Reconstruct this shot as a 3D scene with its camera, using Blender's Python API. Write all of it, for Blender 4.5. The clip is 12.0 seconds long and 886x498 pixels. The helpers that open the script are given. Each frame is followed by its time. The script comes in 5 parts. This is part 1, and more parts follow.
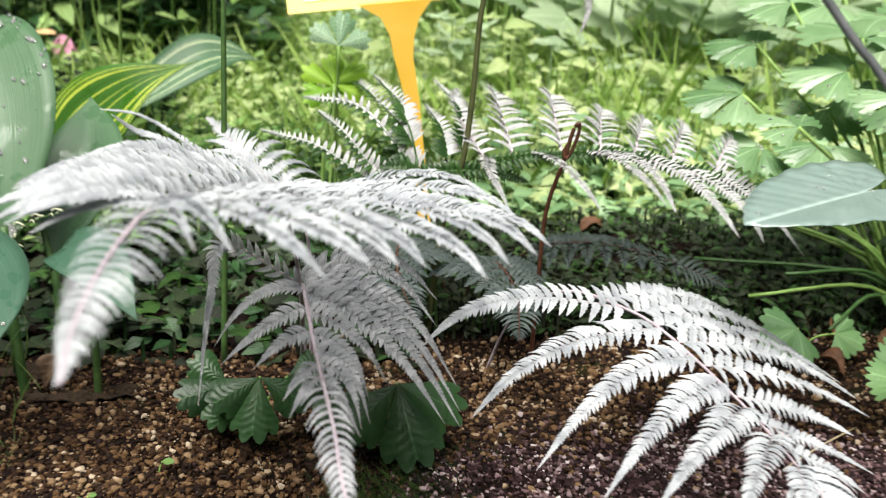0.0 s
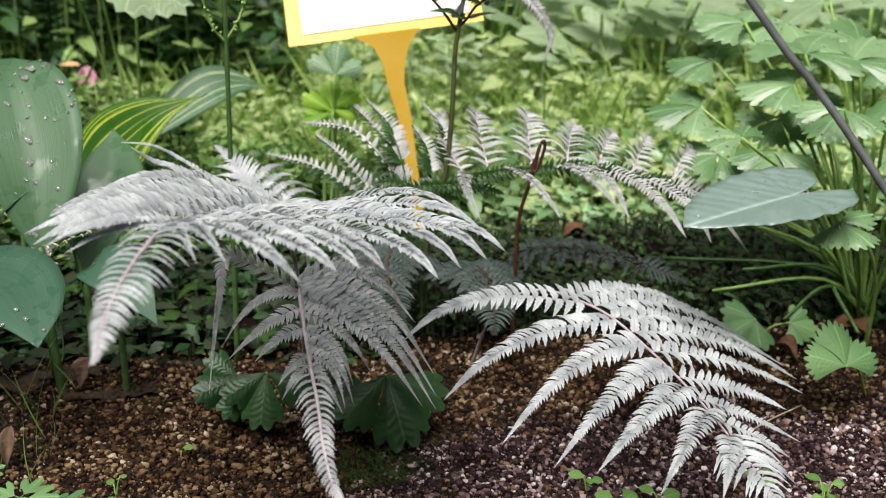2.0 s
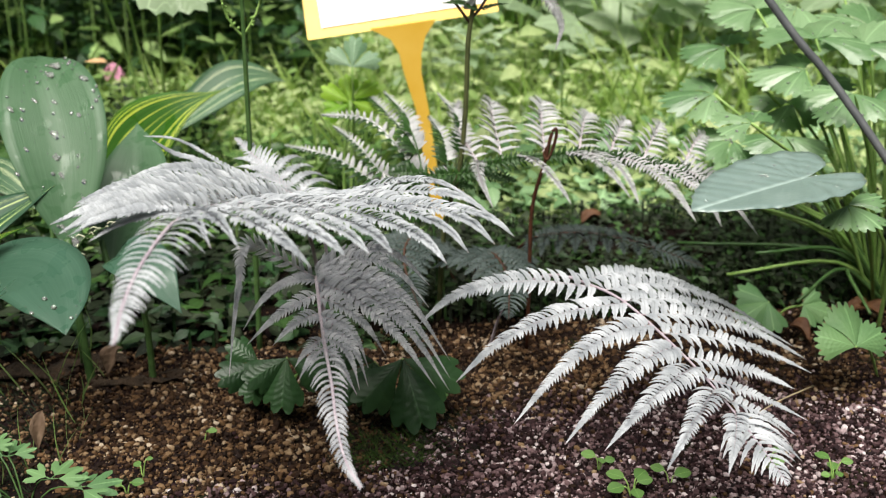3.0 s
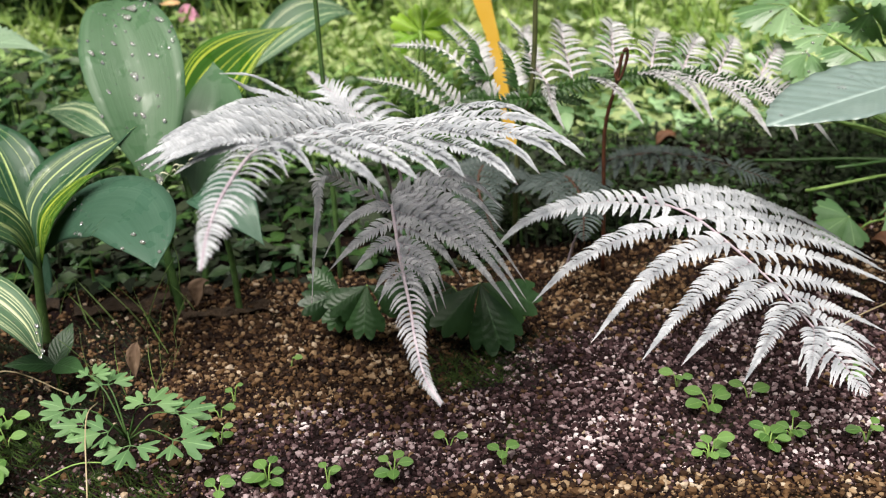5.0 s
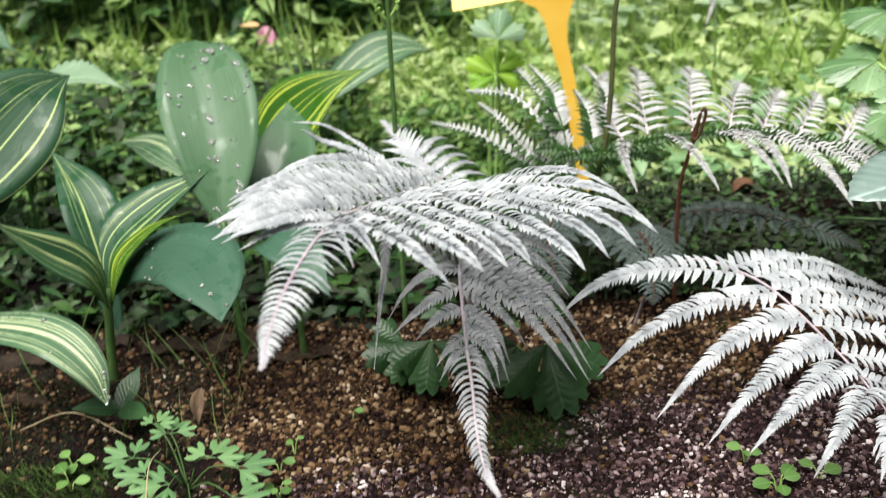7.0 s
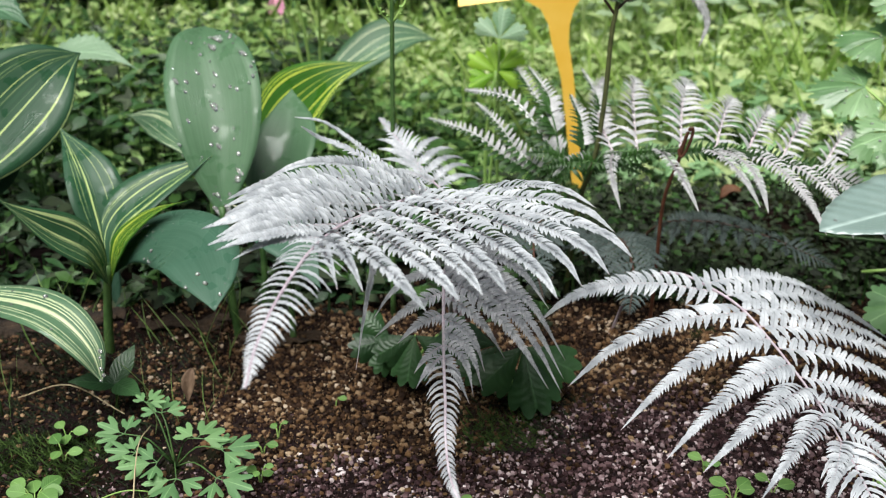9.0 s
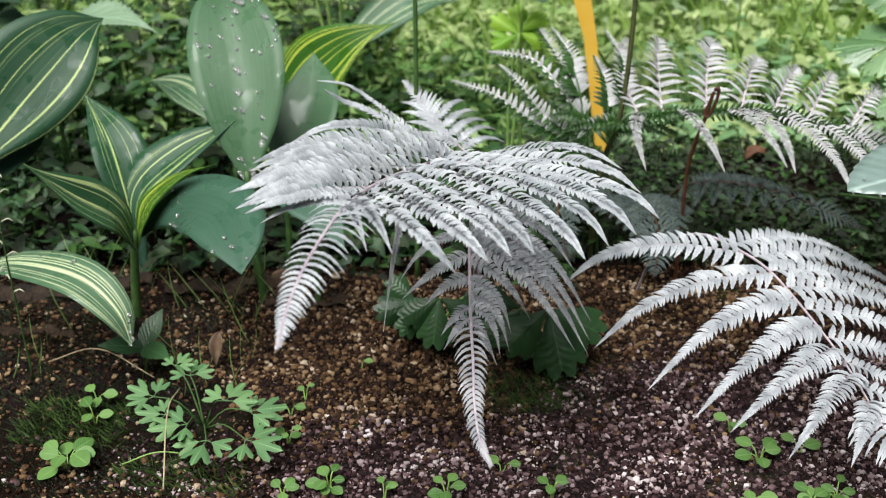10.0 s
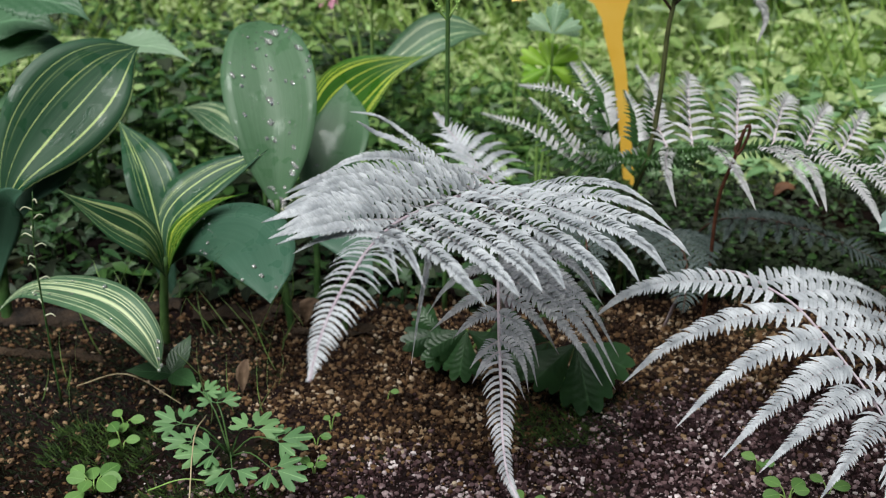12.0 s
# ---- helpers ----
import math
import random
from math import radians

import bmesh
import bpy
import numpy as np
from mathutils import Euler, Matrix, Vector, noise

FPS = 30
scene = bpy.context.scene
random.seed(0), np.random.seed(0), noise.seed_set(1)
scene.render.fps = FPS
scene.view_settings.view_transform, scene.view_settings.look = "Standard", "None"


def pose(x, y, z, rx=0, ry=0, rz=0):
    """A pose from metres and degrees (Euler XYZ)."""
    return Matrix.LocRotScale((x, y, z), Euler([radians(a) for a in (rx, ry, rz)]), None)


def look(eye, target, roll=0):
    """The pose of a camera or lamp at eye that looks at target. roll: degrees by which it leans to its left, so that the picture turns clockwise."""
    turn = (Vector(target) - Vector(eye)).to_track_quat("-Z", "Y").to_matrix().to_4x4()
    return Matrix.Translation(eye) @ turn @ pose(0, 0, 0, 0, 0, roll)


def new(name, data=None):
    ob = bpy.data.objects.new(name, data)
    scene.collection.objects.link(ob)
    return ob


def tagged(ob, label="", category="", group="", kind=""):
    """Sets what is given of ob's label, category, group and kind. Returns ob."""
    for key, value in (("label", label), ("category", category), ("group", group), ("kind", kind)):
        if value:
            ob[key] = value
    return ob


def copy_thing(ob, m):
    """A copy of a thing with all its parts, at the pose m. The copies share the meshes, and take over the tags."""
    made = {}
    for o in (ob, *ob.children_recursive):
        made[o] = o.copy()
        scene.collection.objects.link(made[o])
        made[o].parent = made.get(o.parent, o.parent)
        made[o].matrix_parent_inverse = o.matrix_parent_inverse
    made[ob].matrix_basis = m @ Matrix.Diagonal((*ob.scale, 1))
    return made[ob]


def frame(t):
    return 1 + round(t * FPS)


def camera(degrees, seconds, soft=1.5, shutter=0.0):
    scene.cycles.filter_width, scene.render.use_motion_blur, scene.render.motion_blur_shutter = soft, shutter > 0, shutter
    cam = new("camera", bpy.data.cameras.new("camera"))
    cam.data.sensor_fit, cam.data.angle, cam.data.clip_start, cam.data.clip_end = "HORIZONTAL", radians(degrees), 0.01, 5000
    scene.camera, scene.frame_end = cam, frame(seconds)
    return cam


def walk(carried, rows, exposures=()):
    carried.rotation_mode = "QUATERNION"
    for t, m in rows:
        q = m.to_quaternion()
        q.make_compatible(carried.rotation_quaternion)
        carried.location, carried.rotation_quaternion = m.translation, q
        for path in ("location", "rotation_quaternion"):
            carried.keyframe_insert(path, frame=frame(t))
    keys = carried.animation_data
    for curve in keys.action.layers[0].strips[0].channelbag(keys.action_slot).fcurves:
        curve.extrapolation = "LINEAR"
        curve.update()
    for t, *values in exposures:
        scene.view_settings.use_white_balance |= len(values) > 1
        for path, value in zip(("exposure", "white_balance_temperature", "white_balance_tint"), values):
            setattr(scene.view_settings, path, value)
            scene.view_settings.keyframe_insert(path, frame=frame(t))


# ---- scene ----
from collections import namedtuple
from math import cos, pi, sin

cam = camera(45, 12.0, soft=1.1, shutter=0.4)
cam.data.dof.use_dof = True
cam.data.dof.focus_distance = 0.60
cam.data.dof.aperture_fstop = 12.0
PATH = [
    (0, (0.0033, -0.4435, 0.3270), (0.3292, 1.4040, -0.3663), 3.71),
    (0.5, (0.0169, -0.5249, 0.3586), (0.2834, 1.3435, -0.3033), 1.84),
    (1, (0.0173, -0.5246, 0.3583), (0.3040, 1.3462, -0.2882), 1.76),
    (1.5, (0.0184, -0.5265, 0.3568), (0.3049, 1.3386, -0.3059), 1.28),
    (2, (0.0179, -0.5256, 0.3568), (0.2982, 1.3334, -0.3254), 1.58),
    (2.5, (0.0217, -0.5338, 0.3586), (0.2785, 1.3274, -0.3269), 0.91),
    (4.3, (0.0273, -0.5537, 0.3610), (0.1464, 1.2744, -0.4415), -1.69),
    (4.5, (0.0272, -0.5536, 0.3607), (0.1217, 1.2693, -0.4567), -2.44),
    (5, (0.0268, -0.5542, 0.3596), (0.1002, 1.2718, -0.4531), -3.27),
    (5.5, (0.0243, -0.5517, 0.3617), (0.0780, 1.2820, -0.4352), -3.62),
    (6, (0.0254, -0.5474, 0.3711), (0.0592, 1.3032, -0.3865), -3.67),
    (6.5, (0.0258, -0.5400, 0.3787), (0.0108, 1.3116, -0.3771), -4.13),
    (7, (0.0306, -0.5332, 0.3904), (-0.0257, 1.2977, -0.4125), -2.77),
    (7.2, (0.0315, -0.5310, 0.3937), (-0.0402, 1.2777, -0.4570), -1.72),
    (8.8, (0.0393, -0.5425, 0.4274), (-0.0347, 1.2421, -0.4724), 0.18),
    (9, (0.0407, -0.5468, 0.4299), (-0.0183, 1.2500, -0.4465), 0.61),
    (9.5, (0.0378, -0.5496, 0.4311), (-0.0275, 1.2346, -0.4702), 0.61),
    (10, (0.0365, -0.5482, 0.4290), (-0.0560, 1.2172, -0.5064), -0.26),
    (10.5, (0.0344, -0.5476, 0.4308), (-0.0782, 1.2207, -0.4968), 0.13),
    (11, (0.0323, -0.5496, 0.4321), (-0.1012, 1.2310, -0.4688), 0.19),
    (11.5, (0.0329, -0.5494, 0.4327), (-0.1011, 1.2354, -0.4598), -0.03),
    (12, (0.0322, -0.5485, 0.4319), (-0.1034, 1.2383, -0.4564), 0.18),
]
walk(cam, [(t, look(eye, target, roll)) for t, eye, target, roll in PATH],
     exposures=[(0.0, 1.28, 6600, 10), (0.5, 0.92, 6600, 10), (1.0, 0.60, 6600, 10), (2.7, 0.93, 6600, 10), (4.5, 0.92, 6700, 14), (5.3, 1.12, 6700, 13), (6.0, 1.25, 6600, 10), (7.0, 1.20, 6550, 9), (9.0, 0.95, 6300, 10), (10.0, 0.88, 6280, 10), (10.5, 0.84, 6280, 10), (11.5, 0.55, 6200, 9), (12.0, 0.52, 6200, 9)])

# ---- light: a soft, bright overcast sky ----
world = bpy.data.worlds.new("overcast_sky")
scene.world = world
world.use_nodes = True
wn = world.node_tree
wn.nodes.clear()
sky = wn.nodes.new("ShaderNodeTexSky")
sky.sky_type = "NISHITA"
sky.sun_disc = False
sky.sun_elevation = radians(60)
sky.sun_rotation = radians(215)
sky.air_density, sky.dust_density, sky.ozone_density = 1.0, 4.0, 1.0
back = wn.nodes.new("ShaderNodeBackground")
back.inputs["Strength"].default_value = 0.020
wout = wn.nodes.new("ShaderNodeOutputWorld")
wn.links.new(sky.outputs["Color"], back.inputs["Color"])
wn.links.new(back.outputs["Background"], wout.inputs["Surface"])
sun_data = bpy.data.lights.new("sun", "SUN")
sun_data.energy, sun_data.angle, sun_data.color = 3.7, radians(42), (1.0, 0.97, 0.91)
sun = new("sun", sun_data)
sun.matrix_world = look((-0.75, -1.45, 3.6), (0.0, 0.0, 0.0))

# ---- materials ----
def material(name):
    m = bpy.data.materials.new(name)
    m.use_nodes = True
    nt = m.node_tree
    return m, nt, nt.nodes["Principled BSDF"]


def node(nt, kind, **values):
    n = nt.nodes.new(kind)
    for key, value in values.items():
        n.inputs[key.replace("_", " ")].default_value = value
    return n


def ramp(nt, source, stops):
    r = nt.nodes.new("ShaderNodeValToRGB")
    while len(r.color_ramp.elements) < len(stops):
        r.color_ramp.elements.new(0.5)
    for e, (at, c) in zip(r.color_ramp.elements, stops):
        e.position, e.color = at, (*c, 1)
    nt.links.new(source, r.inputs["Fac"])
    return r.outputs["Color"]


def mixed(nt, fac, a, b, blend="MIX"):
    m = nt.nodes.new("ShaderNodeMix")
    m.data_type, m.blend_type = "RGBA", blend
    for value, slot in ((fac, 0), (a, 6), (b, 7)):
        if isinstance(value, bpy.types.NodeSocket):
            nt.links.new(value, m.inputs[slot])
        else:
            m.inputs[slot].default_value = value if slot == 0 else (*value, 1)
    return m.outputs[2]


def calc(nt, op, a, b=0.0, c=0.0):
    m = nt.nodes.new("ShaderNodeMath")
    m.operation = op
    for value, slot in ((a, 0), (b, 1), (c, 2)):
        if isinstance(value, bpy.types.NodeSocket):
            nt.links.new(value, m.inputs[slot])
        else:
            m.inputs[slot].default_value = value
    return m.outputs[0]


def noise_of(nt, scale, detail=3.0, vector=None, rough=0.55):
    n = node(nt, "ShaderNodeTexNoise", Scale=scale, Detail=detail, Roughness=rough)
    if vector is None:
        vector = nt.nodes.new("ShaderNodeTexCoord").outputs["Object"]
    nt.links.new(vector, n.inputs["Vector"])
    return n.outputs["Fac"]


def bump(nt, bsdf, height, strength, distance):
    b = node(nt, "ShaderNodeBump", Strength=strength, Distance=distance)
    nt.links.new(height, b.inputs["Height"])
    nt.links.new(b.outputs["Normal"], bsdf.inputs["Normal"])


def translucent(nt, bsdf, color, share):
    """A thin leaf lets part of the light through."""
    t = nt.nodes.new("ShaderNodeBsdfTranslucent")
    s = nt.nodes.new("ShaderNodeMixShader")
    s.inputs[0].default_value = share
    if isinstance(color, bpy.types.NodeSocket):
        nt.links.new(color, t.inputs["Color"])
    else:
        t.inputs["Color"].default_value = (*color, 1)
    nt.links.new(bsdf.outputs[0], s.inputs[1])
    nt.links.new(t.outputs[0], s.inputs[2])
    nt.links.new(s.outputs[0], nt.nodes["Material Output"].inputs["Surface"])


def fern_leaf(name, silver, grey, green, edge, share=0.12, gloss=0.6, mottle=0.45):
    """Silver-bloomed fern leaf: pale along the pinnules, greener towards the rim, veined."""
    m, nt, b = material(name)
    uv = nt.nodes.new("ShaderNodeUVMap").outputs["UV"]
    sep = nt.nodes.new("ShaderNodeSeparateXYZ")
    nt.links.new(uv, sep.inputs[0])
    rim = calc(nt, "ABSOLUTE", sep.outputs["X"])
    geo = nt.nodes.new("ShaderNodeNewGeometry")
    patch = noise_of(nt, 60.0, 4.0)
    col = ramp(nt, patch, [(0.32, grey), (0.62, silver)])
    lone = calc(nt, "MULTIPLY", geo.outputs["Random Per Island"], mottle)
    col = mixed(nt, lone, col, grey)
    rimmed = nt.nodes.new("ShaderNodeMapRange")
    rimmed.inputs[1].default_value, rimmed.inputs[2].default_value = edge, 1.0
    rimmed.inputs[4].default_value = 0.8
    nt.links.new(rim, rimmed.inputs[0])
    col = mixed(nt, rimmed.outputs[0], col, green)
    vein = nt.nodes.new("ShaderNodeMapRange")
    vein.inputs[1].default_value, vein.inputs[2].default_value = 0.16, 0.0
    vein.inputs[4].default_value = 0.45
    nt.links.new(rim, vein.inputs[0])
    col = mixed(nt, vein.outputs[0], col, tuple(c * 0.6 for c in grey))
    wave = noise_of(nt, 420.0, 2.0)
    col = mixed(nt, calc(nt, "MULTIPLY", wave, 0.25), col, green)
    nt.links.new(col, b.inputs["Base Color"])
    b.inputs["Roughness"].default_value = 0.44
    b.inputs["Specular IOR Level"].default_value = gloss
    veins = calc(nt, "SINE", calc(nt, "MULTIPLY", calc(nt, "ADD", sep.outputs["Y"], calc(nt, "MULTIPLY", rim, 0.5)), 34.0))
    bump(nt, b, calc(nt, "ADD", calc(nt, "MULTIPLY", veins, 0.4), wave), 0.35, 0.0006)
    translucent(nt, b, col, share)
    return m


def plain_leaf(name, dark, light, rough=0.4, share=0.25, grain=45.0, veins=0.0, spec=0.5):
    """A green leaf with blotches, side veins and a thin light-passing blade."""
    m, nt, b = material(name)
    uv = nt.nodes.new("ShaderNodeUVMap").outputs["UV"]
    sep = nt.nodes.new("ShaderNodeSeparateXYZ")
    nt.links.new(uv, sep.inputs[0])
    info = nt.nodes.new("ShaderNodeObjectInfo")
    geo = nt.nodes.new("ShaderNodeNewGeometry")
    lot = calc(nt, "FRACT", calc(nt, "ADD", info.outputs["Random"], geo.outputs["Random Per Island"]))
    fac = calc(nt, "ADD", calc(nt, "MULTIPLY", noise_of(nt, grain, 4.0), 0.6), calc(nt, "MULTIPLY", lot, 0.45))
    col = ramp(nt, fac, [(0.3, dark), (0.75, light)])
    rim = calc(nt, "ABSOLUTE", sep.outputs["X"])
    mid = nt.nodes.new("ShaderNodeMapRange")
    mid.inputs[1].default_value, mid.inputs[2].default_value = 0.07, 0.0
    nt.links.new(rim, mid.inputs[0])
    pale = tuple(min(1.0, c * 1.6 + 0.02) for c in light)
    col = mixed(nt, calc(nt, "MULTIPLY", mid.outputs[0], 0.6), col, pale)
    nt.links.new(col, b.inputs["Base Color"])
    b.inputs["Roughness"].default_value = rough
    b.inputs["Specular IOR Level"].default_value = spec
    side = calc(nt, "SINE", calc(nt, "MULTIPLY", calc(nt, "SUBTRACT", sep.outputs["Y"], calc(nt, "MULTIPLY", rim, 0.35)), 48.0))
    bump(nt, b, calc(nt, "ADD", calc(nt, "MULTIPLY", side, veins), noise_of(nt, grain * 8, 3.0)), 0.4, 0.0008)
    translucent(nt, b, col, share)
    return m


def striped_leaf(name, dark, light, cream, density, share=0.2, broad=0.85):
    """A lily-of-the-valley blade with lengthwise cream stripes of uneven width."""
    m, nt, b = material(name)
    uv = nt.nodes.new("ShaderNodeUVMap").outputs["UV"]
    sep = nt.nodes.new("ShaderNodeSeparateXYZ")
    nt.links.new(uv, sep.inputs[0])
    info = nt.nodes.new("ShaderNodeObjectInfo")
    vec = nt.nodes.new("ShaderNodeCombineXYZ")
    nt.links.new(sep.outputs["X"], vec.inputs[0])
    nt.links.new(calc(nt, "MULTIPLY", sep.outputs["Y"], 0.05), vec.inputs[1])
    nt.links.new(calc(nt, "MULTIPLY", info.outputs["Random"], 20.0), vec.inputs[2])
    line = noise_of(nt, 5.5, 1.0, vec.outputs[0], 0.4)
    thin = noise_of(nt, 17.0, 1.0, vec.outputs[0], 0.4)
    fine = noise_of(nt, 42.0, 1.0, vec.outputs[0], 0.5)
    stripe = nt.nodes.new("ShaderNodeMapRange")
    stripe.inputs[1].default_value, stripe.inputs[2].default_value = 0.64 - density, 0.70 - density
    nt.links.new(calc(nt, "ADD", calc(nt, "MULTIPLY", thin, 0.75), calc(nt, "MULTIPLY", line, 0.25)), stripe.inputs[0])
    col = ramp(nt, calc(nt, "ADD", calc(nt, "MULTIPLY", fine, 0.6), calc(nt, "MULTIPLY", noise_of(nt, 30.0), 0.4)), [(0.35, dark), (0.65, light)])
    lines = calc(nt, "SINE", calc(nt, "ADD", calc(nt, "MULTIPLY", sep.outputs["X"], 15.0), calc(nt, "ADD", calc(nt, "MULTIPLY", line, 9.0), calc(nt, "MULTIPLY", info.outputs["Random"], 6.0))))
    thread = nt.nodes.new("ShaderNodeMapRange")
    thread.inputs[1].default_value, thread.inputs[2].default_value = 0.965 - density * 0.6, 0.995 - density * 0.6
    thread.inputs[4].default_value = 0.85 if density > 0 else 0.0
    nt.links.new(lines, thread.inputs[0])
    col = mixed(nt, thread.outputs[0], col, cream)
    col = mixed(nt, calc(nt, "MULTIPLY", stripe.outputs[0], broad), col, cream)
    nt.links.new(col, b.inputs["Base Color"])
    film = nt.nodes.new("ShaderNodeMapRange")
    film.inputs[1].default_value, film.inputs[2].default_value = 0.56, 0.62
    film.inputs[3].default_value, film.inputs[4].default_value = 0.45, 0.08
    nt.links.new(noise_of(nt, 55.0, 2.0), film.inputs[0])
    nt.links.new(film.outputs[0], b.inputs["Roughness"])
    b.inputs["Specular IOR Level"].default_value = 0.35
    ribs = noise_of(nt, 60.0, 1.0, vec.outputs[0])
    bump(nt, b, calc(nt, "ADD", ribs, calc(nt, "MULTIPLY", noise_of(nt, 300.0), 0.25)), 0.25, 0.0008)
    translucent(nt, b, col, share)
    return m


def simple(name, dark, light, rough=0.6, grain=80.0, strength=0.3, depth=0.001, metal=0.0, spec=0.4):
    m, nt, b = material(name)
    info = nt.nodes.new("ShaderNodeObjectInfo")
    fac = calc(nt, "ADD", calc(nt, "MULTIPLY", noise_of(nt, grain, 4.0), 0.75), calc(nt, "MULTIPLY", info.outputs["Random"], 0.2))
    nt.links.new(ramp(nt, fac, [(0.32, dark), (0.72, light)]), b.inputs["Base Color"])
    b.inputs["Roughness"].default_value, b.inputs["Metallic"].default_value = rough, metal
    b.inputs["Specular IOR Level"].default_value = spec
    bump(nt, b, noise_of(nt, grain * 5, 3.0), strength, depth)
    return m


def grit(name, stops, rough=0.75):
    """Loose grains, each of its own colour, wet and dull."""
    m, nt, b = material(name)
    geo = nt.nodes.new("ShaderNodeNewGeometry")
    pos = nt.nodes.new("ShaderNodeNewGeometry").outputs["Position"]
    lot = calc(nt, "ADD", geo.outputs["Random Per Island"], calc(nt, "MULTIPLY", calc(nt, "SUBTRACT", noise_of(nt, 22.0, 3.0, pos), 0.55), 1.1))
    col = ramp(nt, lot, stops)
    spots = noise_of(nt, 900.0, 3.0)
    col = mixed(nt, calc(nt, "MULTIPLY", spots, 0.3), col, stops[0][1], "MIX")
    nt.links.new(col, b.inputs["Base Color"])
    b.inputs["Roughness"].default_value = rough
    b.inputs["Specular IOR Level"].default_value = 0.2
    bump(nt, b, spots, 0.4, 0.0006)
    return m


def soil(name):
    """Damp soil: brown loam, grey-violet grit and green algae patches."""
    m, nt, b = material(name)
    pos = nt.nodes.new("ShaderNodeNewGeometry").outputs["Position"]
    broad = noise_of(nt, 7.0, 4.0, pos)
    grain = noise_of(nt, 260.0, 6.0, pos, 0.7)
    brown = ramp(nt, grain, [(0.3, (0.003, 0.0015, 0.0009)), (0.7, (0.011, 0.005, 0.0024))])
    violet = ramp(nt, grain, [(0.3, (0.006, 0.003, 0.0035)), (0.75, (0.020, 0.012, 0.012))])
    part_of = nt.nodes.new("ShaderNodeMapRange")
    part_of.inputs[1].default_value, part_of.inputs[2].default_value = 0.46, 0.56
    nt.links.new(broad, part_of.inputs[0])
    col = mixed(nt, part_of.outputs[0], brown, violet)
    algae = nt.nodes.new("ShaderNodeMapRange")
    algae.inputs[1].default_value, algae.inputs[2].default_value = 0.58, 0.7
    nt.links.new(noise_of(nt, 16.0, 5.0, pos), algae.inputs[0])
    col = mixed(nt, calc(nt, "MULTIPLY", algae.outputs[0], 0.6), col, (0.03, 0.045, 0.012))
    where = nt.nodes.new("ShaderNodeSeparateXYZ")
    nt.links.new(pos, where.inputs[0])
    off = calc(nt, "MAXIMUM", calc(nt, "SUBTRACT", calc(nt, "ABSOLUTE", calc(nt, "SUBTRACT", where.outputs["X"], 0.08)), 0.62),
               calc(nt, "SUBTRACT", calc(nt, "ABSOLUTE", calc(nt, "SUBTRACT", where.outputs["Y"], 0.08)), 0.40))
    cover = nt.nodes.new("ShaderNodeMapRange")
    cover.inputs[1].default_value, cover.inputs[2].default_value = -0.03, 0.12
    nt.links.new(calc(nt, "ADD", off, calc(nt, "MULTIPLY", calc(nt, "SUBTRACT", broad, 0.5), 0.5)), cover.inputs[0])
    herb = ramp(nt, noise_of(nt, 40.0, 5.0, pos, 0.7), [(0.3, (0.010, 0.028, 0.006)), (0.7, (0.05, 0.10, 0.02))])
    col = mixed(nt, cover.outputs[0], col, herb)
    nt.links.new(col, b.inputs["Base Color"])
    b.inputs["Roughness"].default_value = 0.95
    b.inputs["Specular IOR Level"].default_value = 0.1
    bump(nt, b, grain, 0.8, 0.004)
    return m


def droplet(name):
    m, nt, b = material(name)
    b.inputs["Base Color"].default_value = (1, 1, 1, 1)
    b.inputs["Roughness"].default_value = 0.02
    b.inputs["IOR"].default_value = 1.33
    b.inputs["Transmission Weight"].default_value = 0.85
    b.inputs["Specular IOR Level"].default_value = 0.9
    return m


SILVER = fern_leaf("silver_fern_leaf", (0.755, 0.785, 0.83), (0.33, 0.355, 0.395), (0.16, 0.20, 0.17), 0.90, 0.24)
ASHEN = fern_leaf("ashen_fern_leaf", (0.76, 0.76, 0.81), (0.27, 0.28, 0.32), (0.10, 0.15, 0.10), 0.8, 0.26, 0.8, 0.7)
GREENISH = fern_leaf("green_edged_fern_leaf", (0.74, 0.72, 0.76), (0.40, 0.40, 0.42), (0.04, 0.12, 0.03), 0.7, 0.2)
FERN_GREEN = plain_leaf("fern_green_leaf", (0.012, 0.042, 0.008), (0.035, 0.10, 0.016), 0.5, 0.35, 60.0)
# grey-green fern leaf, darkened to carry the shade of the ferns above
SHADED_FERN = fern_leaf("fern_leaf_shade_toned", (0.10, 0.125, 0.125), (0.035, 0.05, 0.048), (0.015, 0.035, 0.015), 0.6, 0.05, 0.25)
PURPLE = simple("purple_fern_rib", (0.36, 0.29, 0.34), (0.58, 0.53, 0.58), 0.5, 200.0)
PINK_RIB = simple("pale_mauve_rib", (0.42, 0.34, 0.38), (0.62, 0.56, 0.58), 0.5, 200.0)
STIPE = simple("dark_fern_stalk", (0.03, 0.015, 0.012), (0.10, 0.045, 0.03), 0.5, 200.0)
RED_STIPE = simple("red_brown_stalk", (0.05, 0.018, 0.010), (0.13, 0.05, 0.028), 0.45, 200.0)
LILY_PLAIN = striped_leaf("lily_leaf_plain", (0.066, 0.142, 0.070), (0.090, 0.180, 0.094), (0.13, 0.23, 0.13), -0.03, 0.2, 0.6)
LILY_DARK = striped_leaf("lily_leaf_dark", (0.042, 0.105, 0.066), (0.058, 0.130, 0.086), (0.08, 0.165, 0.11), -0.03, 0.2, 0.6)
LILY_STRIPED = striped_leaf("lily_leaf_striped", (0.020, 0.066, 0.032), (0.036, 0.098, 0.048), (0.60, 0.74, 0.28), 0.018, 0.2, 0.25)
